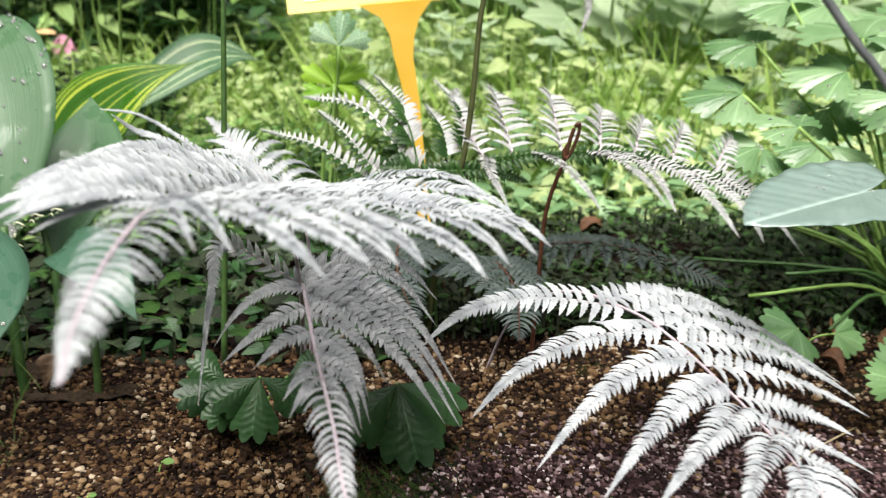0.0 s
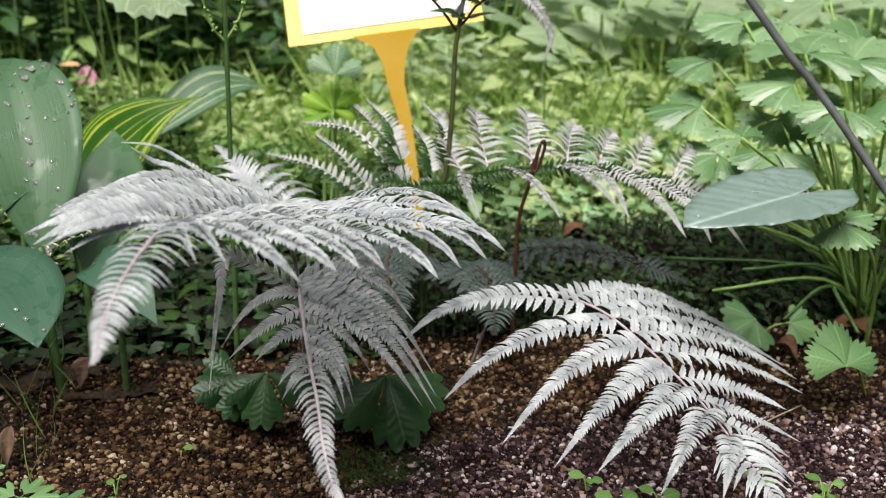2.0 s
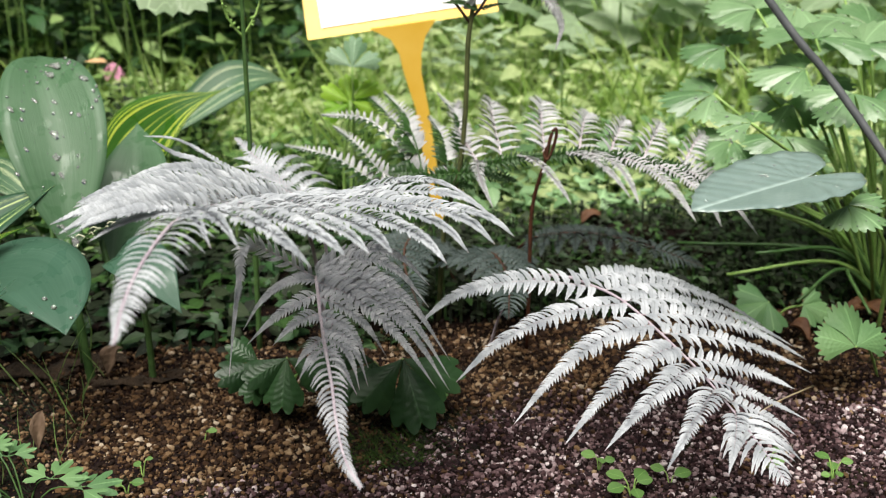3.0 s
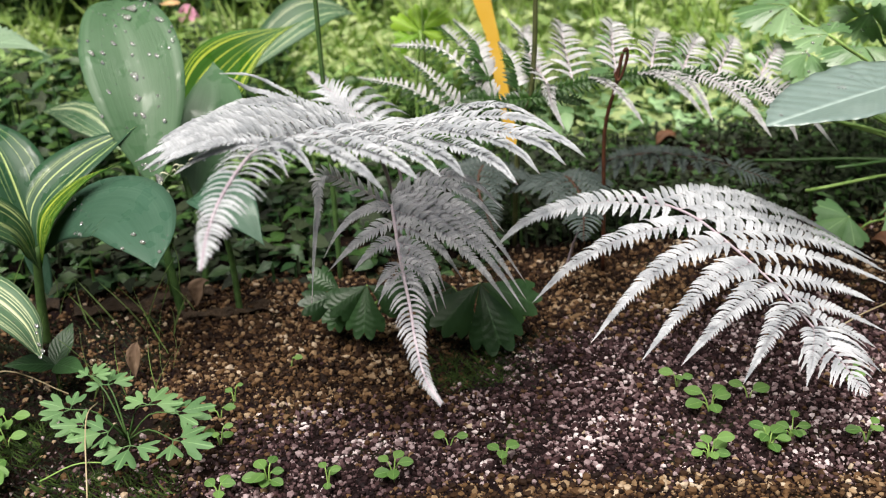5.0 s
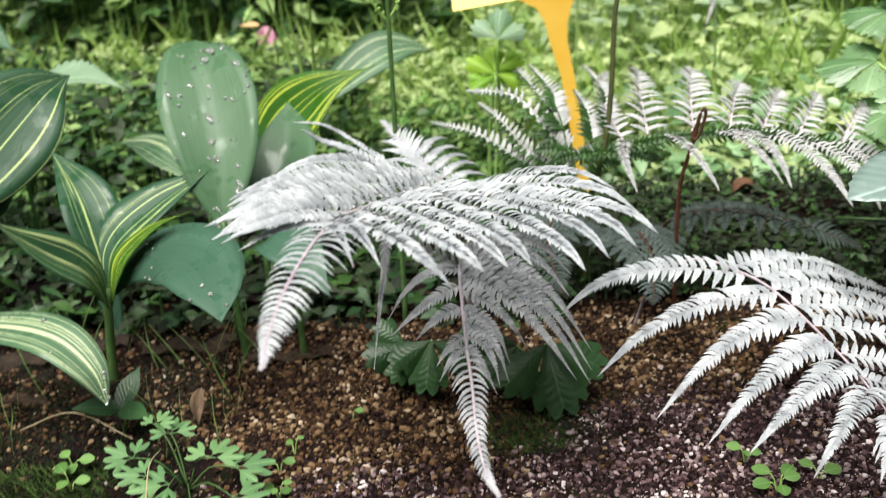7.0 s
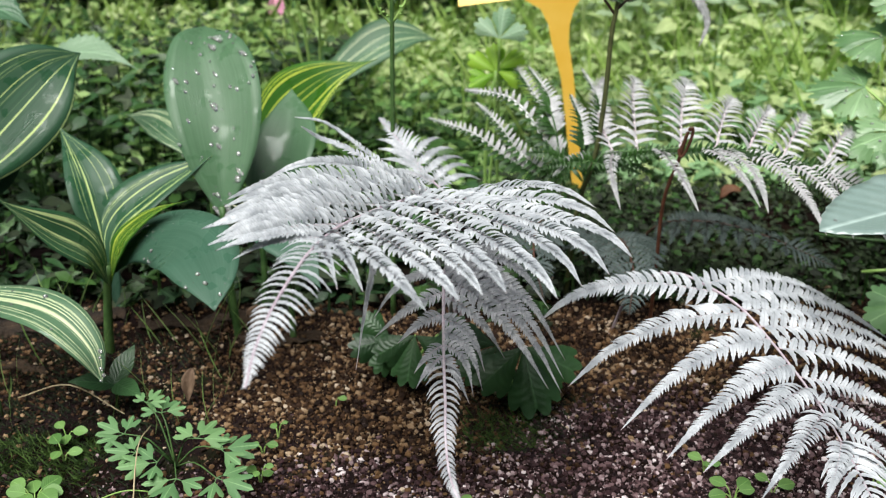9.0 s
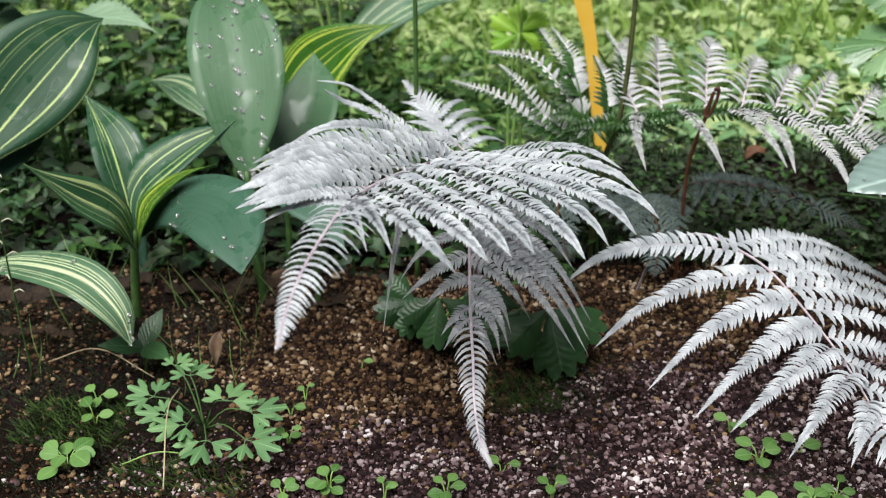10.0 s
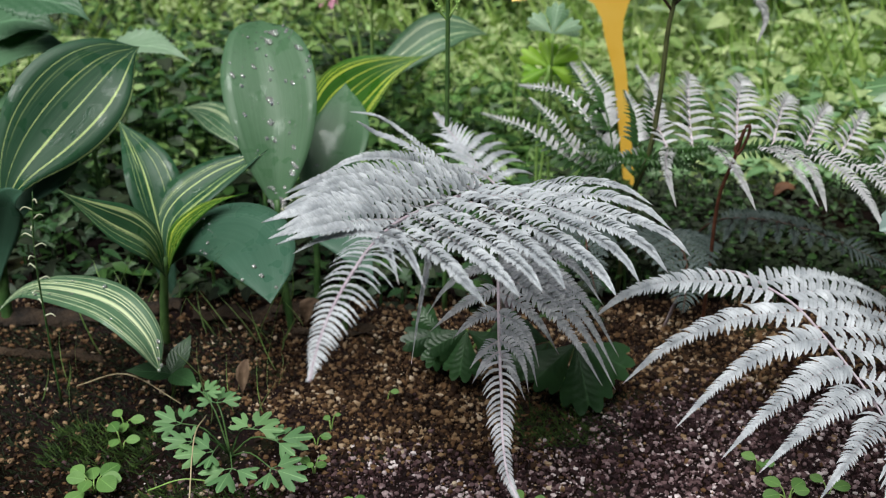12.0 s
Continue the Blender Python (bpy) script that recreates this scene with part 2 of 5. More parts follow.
LILY_CREAM = striped_leaf("lily_leaf_cream", (0.06, 0.135, 0.07), (0.10, 0.185, 0.10), (0.68, 0.76, 0.46), 0.035, 0.2, 0.55)
LILY_BAND = striped_leaf("lily_leaf_banded", (0.025, 0.085, 0.036), (0.045, 0.125, 0.055), (0.68, 0.78, 0.36), 0.06, 0.2, 0.8)
LILY_LIME = striped_leaf("lily_leaf_lime", (0.030, 0.11, 0.012), (0.06, 0.18, 0.02), (0.60, 0.70, 0.10), 0.055, 0.35)
GREEN_STALK = simple("green_stalk", (0.03, 0.08, 0.02), (0.09, 0.17, 0.05), 0.5, 150.0)
LIGHT_STALK = simple("light_green_stalk", (0.17, 0.31, 0.07), (0.34, 0.50, 0.15), 0.5, 150.0)
DARK_LEAF = plain_leaf("dark_lobed_leaf", (0.014, 0.045, 0.014), (0.035, 0.095, 0.03), 0.42, 0.2, 60.0, 0.3)
MID_LEAF = plain_leaf("wet_lobed_leaf", (0.10, 0.215, 0.08), (0.25, 0.40, 0.20), 0.36, 0.28, 40.0, 0.0, 0.9)
HEART_LEAF = plain_leaf("grey_green_leaf", (0.21, 0.295, 0.27), (0.34, 0.43, 0.40), 0.28, 0.22, 50.0, 0.7, 0.9)
LIGHT_LEAF = plain_leaf("light_green_leaf", (0.085, 0.20, 0.045), (0.18, 0.34, 0.09), 0.45, 0.35, 60.0, 0.2)
CLOVER_LEAF = plain_leaf("soft_green_leaf", (0.10, 0.22, 0.085), (0.165, 0.31, 0.12), 0.6, 0.3, 60.0, 0.2)
WEED_LEAF = plain_leaf("weed_leaf", (0.22, 0.35, 0.10), (0.56, 0.66, 0.32), 0.5, 0.5, 30.0, 0.1)
TOOTH_LEAF = plain_leaf("dark_toothed_leaf", (0.075, 0.18, 0.09), (0.14, 0.27, 0.15), 0.42, 0.4, 50.0, 0.6)
WEED_MID = plain_leaf("mid_weed_leaf", (0.17, 0.31, 0.07), (0.36, 0.52, 0.19), 0.5, 0.5, 30.0, 0.1)
BROAD_LEAF = plain_leaf("grey_green_toothed_leaf", (0.15, 0.27, 0.15), (0.27, 0.40, 0.26), 0.45, 0.35, 50.0, 0.6)
LIME_LEAF = plain_leaf("yellow_green_leaf", (0.20, 0.42, 0.03), (0.36, 0.60, 0.06), 0.5, 0.5, 50.0, 0.3)
# dark copy of the weed leaf, with shade mixed into its colour
WEED_SHADED = plain_leaf("weed_leaf_shade_toned", (0.012, 0.04, 0.008), (0.045, 0.11, 0.022), 0.45, 0.25, 30.0, 0.1)
BED_LEAF = plain_leaf("wet_bed_leaf", (0.27, 0.39, 0.22), (0.44, 0.55, 0.36), 0.3, 0.45, 25.0, 0.5)
GRASS = plain_leaf("grass_blade", (0.22, 0.38, 0.07), (0.44, 0.60, 0.17), 0.5, 0.5, 40.0, 0.1)
DRY = simple("dry_leaf", (0.09, 0.055, 0.034), (0.22, 0.15, 0.095), 0.8, 60.0, 0.6, 0.002)
RUSSET = simple("russet_dead_leaf", (0.05, 0.018, 0.007), (0.15, 0.065, 0.022), 0.7, 60.0, 0.6, 0.002)
BARK = simple("weathered_bark", (0.008, 0.005, 0.003), (0.062, 0.038, 0.020), 0.9, 70.0, 1.0, 0.004)
SOIL = soil("damp_soil")
BROWN_GRIT = grit("brown_grit", [(0.0, (0.010, 0.0045, 0.0025)), (0.42, (0.038, 0.018, 0.008)), (0.72, (0.150, 0.083, 0.037)), (0.9, (0.30, 0.205, 0.118)), (1.0, (0.53, 0.43, 0.32))])
VIOLET_GRIT = grit("violet_grit", [(0.0, (0.008, 0.0035, 0.0045)), (0.45, (0.040, 0.018, 0.020)), (0.72, (0.16, 0.10, 0.105)), (0.92, (0.42, 0.33, 0.34)), (1.0, (0.74, 0.66, 0.67))])
# moss colour taken down almost to black to stand in for deep shade
SHADE_MOSS = plain_leaf("moss_toned_for_shade", (0.005, 0.010, 0.003), (0.018, 0.034, 0.008), 0.8, 0.1, 60.0)
MOSS = plain_leaf("moss", (0.02, 0.05, 0.008), (0.07, 0.13, 0.02), 0.8, 0.2, 60.0)
YELLOW = simple("yellow_plastic", (0.84, 0.50, 0.06), (0.93, 0.61, 0.12), 0.4, 25.0, 0.1, 0.0005)
WHITE = simple("white_label_face", (0.88, 0.88, 0.87), (0.92, 0.92, 0.91), 0.35, 20.0, 0.05, 0.0003)
RED_INK = simple("red_print", (0.55, 0.05, 0.05), (0.65, 0.09, 0.09), 0.5, 60.0, 0.05, 0.0002)
ROD = simple("grey_rubber_tube", (0.07, 0.076, 0.082), (0.135, 0.14, 0.148), 0.45, 90.0, 0.2, 0.0006)
PINK = simple("pink_petal", (0.42, 0.12, 0.24), (0.62, 0.32, 0.42), 0.5, 120.0)
BUFF = simple("buff_petal", (0.45, 0.26, 0.12), (0.62, 0.42, 0.22), 0.6, 120.0)
DROP = droplet("water_drop")


# ---- building helpers ----
class Geo:
    """Gathers vertices, faces, per-vertex leaf coordinates and material slots of one mesh."""

    def __init__(self):
        self.v, self.f, self.uv, self.slot = [], [], [], []

    def add(self, verts, faces, uvs=None, slot=0):
        n = len(self.v)
        self.v.extend(tuple(p) for p in verts)
        self.uv.extend(uvs if uvs else [(0.3, 0.5)] * len(verts))
        self.f.extend(tuple(i + n for i in f) for f in faces)
        self.slot.extend([slot] * len(faces))

    def mesh(self, name, materials, smooth=True):
        me = bpy.data.meshes.new(name)
        me.from_pydata(self.v, [], self.f)
        layer = me.uv_layers.new(name="leaf")
        loop = np.empty(len(me.loops), dtype=np.int32)
        me.loops.foreach_get("vertex_index", loop)
        layer.data.foreach_set("uv", np.array(self.uv, dtype=np.float32)[loop].ravel())
        for m in materials:
            me.materials.append(m)
        me.polygons.foreach_set("material_index", self.slot)
        me.polygons.foreach_set("use_smooth", [smooth] * len(self.f))
        me.update()
        return me


def part(name, geo, materials, parent=None, label="", smooth=True):
    """Links one mesh as a part under a thing, or as a thing of its own."""
    if not isinstance(materials, (list, tuple)):
        materials = [materials]
    ob = new(name, geo.mesh(name, materials, smooth))
    if parent is not None:
        ob.parent = parent
        if parent.type == "EMPTY":
            ob.location = -parent.location
    return tagged(ob, label) if label else ob


def thing(name, at, label, category, group="", kind=""):
    ob = new(name)
    ob.empty_display_size = 0.02
    ob.location = at
    return tagged(ob, label, category, group, kind)


def curve(points, t):
    """A smooth path through the points; t from 0 to 1."""
    n = len(points) - 1
    x = min(max(t, 0.0), 1.0) * n
    i = min(int(x), n - 1)
    u = x - i
    p1, p2 = Vector(points[i]), Vector(points[i + 1])
    p0 = Vector(points[i - 1]) if i > 0 else p1 * 2 - p2
    p3 = Vector(points[i + 2]) if i + 2 <= n else p2 * 2 - p1
    return 0.5 * (2 * p1 + (p2 - p0) * u + (2 * p0 - 5 * p1 + 4 * p2 - p3) * u * u + (3 * p1 - p0 - 3 * p2 + p3) * u ** 3)


def tube(geo, points, r0, r1, steps=12, sides=6, slot=0):
    """A tapered stalk along the points."""
    rings = []
    for k in range(steps + 1):
        t = k / steps
        p = curve(points, t)
        d = (curve(points, min(1, t + 0.02)) - curve(points, max(0, t - 0.02))).normalized()
        a = d.orthogonal().normalized() if abs(d.z) > 0.9 else d.cross(Vector((0, 0, 1))).normalized()
        b = d.cross(a)
        r = r0 + (r1 - r0) * t
        rings.append([p + (a * cos(2 * pi * j / sides) + b * sin(2 * pi * j / sides)) * r for j in range(sides)])
    verts = [p for ring in rings for p in ring]
    faces = [(k * sides + j, k * sides + (j + 1) % sides, (k + 1) * sides + (j + 1) % sides, (k + 1) * sides + j)
             for k in range(steps) for j in range(sides)]
    faces.append(tuple(range(sides))[::-1])
    faces.append(tuple(steps * sides + j for j in range(sides)))
    geo.add(verts, faces, slot=slot)


TEETH = ((0.0, 0.55), (0.10, 1.05), (0.18, 0.80), (0.30, 1.02), (0.38, 0.70), (0.50, 0.86), (0.58, 0.56), (0.71, 0.62), (0.78, 0.36), (0.89, 0.30))
PLAIN = ((0.0, 0.6), (0.22, 1.0), (0.5, 0.92), (0.78, 0.6))


def pinnule(geo, base, along, across, up, length, half, teeth, cup=0.12, slot=0, sag=0.12, sickle=0.0):
    """One toothed lobe of a fern leaf, folded a little along its vein, bent down and forward at its end."""
    verts, uvs, faces = [], [], []
    for a, w in teeth:
        mid = base + along * (length * a) + up * (length * (0.10 * sin(a * 3.1) - sag * a * a)) + across * (sickle * length * a * a)
        lift = up * (half * w * cup)
        verts += [mid - across * (half * w) + lift, mid, mid + across * (half * w) + lift]
        uvs += [(-w, a), (0.0, a), (w, a)]
    n = len(teeth)
    verts.append(base + along * length - up * (length * sag) + across * (sickle * length))
    uvs.append((0.0, 1.0))
    for k in range(n - 1):
        i = 3 * k
        faces += [(i, i + 1, i + 4, i + 3), (i + 1, i + 2, i + 5, i + 4)]
    i = 3 * (n - 1)
    faces += [(i, i + 1, 3 * n), (i + 1, i + 2, 3 * n)]
    geo.add(verts, faces, uvs, slot)


def pinna(owner, pts, normal, half, leaf, seed, ratio=0.42, fat=0.38, slant=0.5, taper=0.85, sag=0.16, cup=0.22, rib=0.00055, ribs=None, shade_side=0, least=0.0016, shoulder=0.8, lean=0.10):
    """A feather of paired lobes along pts. The lobes stand as far apart as their length asks, and shrink towards the tip."""
    rnd = random.Random(seed)
    geo = Geo()
    pts = [Vector(p) for p in pts]
    normal = (Vector(normal).normalized() + Vector((rnd.uniform(-0.16, 0.16), rnd.uniform(-0.16, 0.16), 0))).normalized()
    tube(geo, pts, rib, rib * 0.3, 16, 5, 1)
    length = sum((curve(pts, (i + 1) / 24) - curve(pts, i / 24)).length for i in range(24))
    x, strip = half * ratio * 0.6, []
    while x < length * 0.985:
        s = x / length
        reach = half * (shoulder + (1 - shoulder) * min(1.0, s / 0.14)) * ((1 - s) ** taper * (1 - 0.45 * s ** 4) * 0.97 + 0.02)
        gap = max(reach * ratio, least)
        p = curve(pts, s)
        t = (curve(pts, min(1, s + 0.03)) - curve(pts, max(0, s - 0.03))).normalized()
        side = t.cross(normal).normalized()
        up = side.cross(t).normalized()
        web = min(reach * 0.5, 0.0008 + reach * 0.30 * s * s)
        strip += [p - side * web, p + up * 0.0002, p + side * web]
        for sgn in (-1, 1):
            r = reach * rnd.uniform(0.90, 1.10)
            turn = slant + 0.32 * s + rnd.uniform(-0.09, 0.09)
            along = (side * sgn * cos(turn) + t * sin(turn) + up * (lean + rnd.uniform(-0.10, 0.12))).normalized()
            across = (along.cross(up).normalized() * -sgn + up * rnd.uniform(-0.22, 0.22)).normalized()
            toward = 0.05 if across.dot(t) > 0 else -0.05
            start = p + t * (gap * (0.22 * sgn + rnd.uniform(-0.08, 0.08))) + up * 0.0002
            pinnule(geo, start, along, across, up, r, min(gap * fat * rnd.uniform(0.94, 1.1), r * 0.36), TEETH if r > 0.0035 else PLAIN,
                    cup * rnd.uniform(0.3, 1.5), 2 if sgn == shade_side else 0, sag * rnd.uniform(0.5, 1.4), toward)
        x += gap
    n = len(strip) // 3
    strip.append(pts[-1])
    last = 3 * (n - 1)
    geo.add(strip, [f for k in range(n - 1) for f in ((3 * k, 3 * k + 1, 3 * k + 4, 3 * k + 3), (3 * k + 1, 3 * k + 2, 3 * k + 5, 3 * k + 4))]
            + [(last, last + 1, 3 * n), (last + 1, last + 2, 3 * n)], [(0.2, 0.3)] * (3 * n + 1))
    ob = new("pinna", geo.mesh("pinna", [leaf, ribs or PINK_RIB, FERN_GREEN]))
    ob.parent = owner
    return ob


def stem_frond(plant, ctrl, rib, r0, label, r1=0.35):
    """The bare rib of a frond, to which its pinnae are added."""
    g = Geo()
    tube(g, ctrl, r0, r0 * r1, 36, 7)
    return part("frond", g, [rib], plant, label)


def side_pinnae(owner, ctrl, rows, leaf, seed, half, normal, **kind):
    """Pinnae given as (position along the rib, end, middle or None, own half width or None, own normal or None)."""
    for k, (s, tip, mid, own, face) in enumerate(rows):
        base = curve(ctrl, s)
        tip = Vector(tip)
        if mid is None:
            mid = base.lerp(tip, 0.5) + Vector((0, 0, 0.10 * (tip - base).length))
        mid = Vector(mid)
        first = base.lerp(mid, 0.5) + (mid - base.lerp(tip, 0.5)) * 0.25
        last = mid.lerp(tip, 0.5) + (mid - base.lerp(tip, 0.5)) * 0.25
        pinna(owner, [base, first, mid, last, tip], face or normal, own or half, leaf, seed + k, **kind)


def end_lobes(owner, ctrl, start, wide_a, wide_b, leaf, seed, normal, gap=0.0043, lean=0.35, droop=0.12, taper=0.8, fat=0.36):
    """The tapering end of a frond: simple toothed lobes, wide_a long on one side and wide_b on the other at first."""
    rnd = random.Random(seed)
    normal = Vector(normal).normalized()
    length = sum((curve(ctrl, start + (1 - start) * (i + 1) / 16) - curve(ctrl, start + (1 - start) * i / 16)).length for i in range(16))
    x = 0.0
    while x < length * 0.985:
        u = x / length
        s = start + (1 - start) * u
        p = curve(ctrl, s)
        t = (curve(ctrl, min(1, s + 0.015)) - curve(ctrl, max(0, s - 0.015))).normalized()
        side = t.cross(normal).normalized()
        up = side.cross(t).normalized()
        step = max(gap * (1 - u) ** 0.35, 0.0017)
        for sgn, wide in ((-1, wide_a), (1, wide_b)):
            ln = max(wide * (1 - u) ** taper, 0.002) * rnd.uniform(0.92, 1.08)
            turn = lean + 0.35 * u + rnd.uniform(-0.08, 0.08)
            d = (side * sgn * cos(turn) + t * sin(turn) + up * rnd.uniform(-0.02, 0.14)).normalized()
            across = (d.cross(up).normalized() * -sgn + up * rnd.uniform(-0.2, 0.2)).normalized()
            toward = 0.12 if across.dot(t) > 0 else -0.12
            geo = Geo()
            teeth = [(a, w * (1.0 + 0.10 * (k % 2))) for k, (a, w) in enumerate(TEETH)]
            pinnule(geo, p + t * (step * 0.25 * sgn), d, across, up, ln, min(step * fat, ln * 0.3), teeth, rnd.uniform(0.05, 0.45), 0, droop * rnd.uniform(0.6, 1.4), toward)
            ob = new("pinna", geo.mesh("pinna", [leaf]))
            ob.parent = owner
        x += step


def blade_geo(points, width, normal, fold=0.18, shape=0.42, wave=0.0, seed=0, across=9, steps=26, cup=0.0, roll=0.0, e=1.8, saw=0.0, blunt=None):
    """A long leaf blade over the points: widest at shape, folded along the middle, rims a little wavy."""
    rnd = random.Random(seed)
    geo = Geo()
    normal = Vector(normal).normalized()
    ph = rnd.uniform(0, 6)
    verts, uvs = [], []
    for k in range(steps + 1):
        s = k / steps
        p = curve(points, s)
        t = (curve(points, min(1, s + 0.03)) - curve(points, max(0, s - 0.03))).normalized()
        side = t.cross(normal).normalized()
        up = side.cross(t).normalized()
        q = blunt or e * (1 - shape) / shape
        w = width * 0.5 * (s / shape) ** e * ((1 - s) / (1 - shape)) ** q + width * 0.03 * (1 - s)
        if saw:
            w *= 1 + saw * (0.5 if k % 2 else -0.5)
        for j in range(across):
            u = 2 * j / (across - 1) - 1
            rise = abs(u) * fold + cup * u * u + wave * sin(9 * s + ph + 2 * u) * u * u
            tilt = roll * s
            verts.append(p + side * (u * w * cos(tilt)) + up * (w * rise + u * w * sin(tilt)))
            uvs.append((u, s))
    faces = [(k * across + j, k * across + j + 1, (k + 1) * across + j + 1, (k + 1) * across + j)
             for k in range(steps) for j in range(across - 1)]
    geo.add(verts, faces, uvs)
    return geo


def thicken(ob, depth):
    m = ob.modifiers.new("thickness", "SOLIDIFY")
    m.thickness, m.offset = depth, -1.0
    return ob


def lobed(geo, centre, direction, up, size, lobes=3, depth=0.4, teeth=5, seed=0, cup=0.1, slot=0):
    """A lobed, toothed leaf blade that starts at centre and points along direction."""
    rnd = random.Random(seed)
    centre, d, up = Vector(centre), Vector(direction).normalized(), Vector(up).normalized()
    side = d.cross(up).normalized()
    up = side.cross(d).normalized()
    n = lobes * teeth * 2
    verts, uvs = [centre], [(0.0, 0.0)]
    ring, inner = [], []
    for k in range(n + 1):
        f = k / n
        ang = (f - 0.5) * 2.0 * 1.9
        lobe = 0.5 + 0.5 * cos((f * lobes - 0.5) * 2 * pi)
        r = size * (1 - depth + depth * lobe ** 0.7) * (0.72 + 0.28 * cos(ang * 0.75))
        r *= 1.0 + (0.07 if k % 2 else -0.05) + rnd.uniform(-0.02, 0.02)
        p = d * cos(ang) * r + side * sin(ang) * r
        fold = cup * r * (0.4 * cos((f * lobes - 0.5) * 2 * pi) - 0.8 * (r / size) ** 2)
        ring.append(centre + p + up * fold)
        inner.append(centre + p * 0.55 + up * fold * 0.25 + up * cup * r * 0.25 * lobe)
        uvs.append((ang / 1.9 * lobes % 1.0, 0.55))
    verts += inner
    for k in range(n + 1):
        verts.append(ring[k])
        uvs.append(((k / n * lobes % 1.0) * 2 - 1, 1.0))
    m = n + 1
    faces = [(0, 1 + k, 2 + k) for k in range(n)] + [(1 + k, 1 + m + k, 2 + m + k, 2 + k) for k in range(n)]
    geo.add(verts, faces, uvs, slot)


def oval(geo, base, direction, up, length, width, cup=0.15, droop=0.2, slot=0, steps=5, blunt=False):
    """A small pointed-oval leaflet."""
    base, d, up = Vector(base), Vector(direction).normalized(), Vector(up).normalized()
    side = d.cross(up)
    if side.length < 1e-4:
        side = d.orthogonal()
    side.normalize()
    up = side.cross(d).normalized()
    verts, uvs, faces = [], [], []
    for k in range(steps + 1):
        s = k / steps
        w = width * 0.5 * sin(pi * (0.06 + 0.94 * s ** 0.8)) if k < steps else width * 0.03
        if blunt:
            w = width * 0.5 * max(0.12, sin(pi * (0.04 + 0.92 * s))) ** 0.75
        p = base + d * (length * s) - up * (droop * length * s * s)
        verts += [p - side * w + up * (w * cup), p, p + side * w + up * (w * cup)]
        uvs += [(-1, s), (0, s), (1, s)]
    for k in range(steps):
        i = 3 * k
        faces += [(i, i + 1, i + 4, i + 3), (i + 1, i + 2, i + 5, i + 4)]
    geo.add(verts, faces, uvs, slot)


def drops(parent, target, count, seed, small=0.0004, big=0.0019, flat=0.8, nest=9):
    """Flattened water beads on the blade whose faces are given."""
    rnd = random.Random(seed)
    me = target.data
    geo = Geo()
    total = len(me.polygons)
    nests = [rnd.randrange(total) for _ in range(max(2, count // nest))]
    for _ in range(count):
        spot = rnd.choice(nests) + int(rnd.gauss(0, 9)) if rnd.random() < 0.75 else rnd.randrange(total)
        poly = me.polygons[min(max(spot, 0), total - 1)]
        a, b = (me.vertices[poly.vertices[i]].co for i in (0, 2))
        n = poly.normal.copy()
        if n.z < 0:
            n = -n
        c = a.lerp(b, rnd.random()) + n * 0.0002
        r = small + (big - small) * rnd.random() ** 4
        x = n.orthogonal().normalized()
        y = n.cross(x)
        long = rnd.uniform(1.0, 1.3) if flat > 0.5 else rnd.uniform(1.0, 2.4)
        verts = [c + n * r * flat]
        for ring, h in ((0.6, flat * 0.78), (1.0, 0.0)):
            verts += [c + (x * cos(j * pi / 4) + y * sin(j * pi / 4) * long) * r * ring * (1.0 if flat > 0.5 else rnd.uniform(0.75, 1.2)) + n * r * h for j in range(8)]
        faces = [(0, 1 + j, 1 + (j + 1) % 8) for j in range(8)]
        faces += [(1 + j, 9 + j, 9 + (j + 1) % 8, 1 + (j + 1) % 8) for j in range(8)]
        faces.append(tuple(range(16, 8, -1)))
        geo.add(verts, faces)
    ob = new("rain_water", geo.mesh("rain_water", [DROP]))
    ob.parent = parent
    return tagged(ob, "clear rain drops", kind="stuff")


# ---- ground ----
def lie(x, y):
    """Height of the soil."""
    h = 0.010 * (noise.noise((x * 5, y * 5, 0.3))) + 0.004 * noise.noise((x * 22, y * 22, 4.0)) + 0.002 * noise.noise((x * 70, y * 70, 7.0))
    bank = math.exp(-((x - 0.33) / 0.13) ** 2 - ((y - 0.40) / 0.07) ** 2)
    rim = math.exp(-((x + 0.2) / 0.22) ** 2 - ((y - 0.19) / 0.03) ** 2)
    return h * 0.6 + 0.020 * bank + 0.008 * rim - 0.003


def spread(fine0, fine1, step, far):
    inner = list(np.arange(fine0, fine1 + step / 2, step))
    out, d = [], step
    lo, hi = [], []
    a, b = fine0, fine1
    while b < far:
        d *= 1.35
        a, b = a - d, b + d
        lo.insert(0, a)
        hi.append(b)
    return lo + inner + hi


gx, gy = spread(-0.55, 0.75, 0.009, 300.0), spread(-0.35, 0.75, 0.009, 300.0)
g = Geo()
g.add([(x, y, lie(x, y) if abs(x) < 3 and abs(y) < 3 else 0.0) for y in gy for x in gx],
      [(j * len(gx) + i, j * len(gx) + i + 1, (j + 1) * len(gx) + i + 1, (j + 1) * len(gx) + i)
       for j in range(len(gy) - 1) for i in range(len(gx) - 1)])
tagged(part("ground", g, SOIL), "damp dark garden soil with algae patches", "ground", kind="structure")

ICO = bmesh.new()
bmesh.ops.create_icosphere(ICO, subdivisions=1, radius=1.0)
ICO_V = np.array([v.co[:] for v in ICO.verts])
ICO_F = np.array([[v.index for v in f.verts] for f in ICO.faces])
ICO.free()


def violet_here(x, y):
    edge = max(0.0, -0.052 - y) * 30.0 + max(0.0, x - 0.3) * 2.0
    return 1 / (1 + math.exp(-14 * (x * 1.6 - y * 4.0 + 0.10 - edge + 0.35 * noise.noise((x * 9, y * 9, 2.0)))))


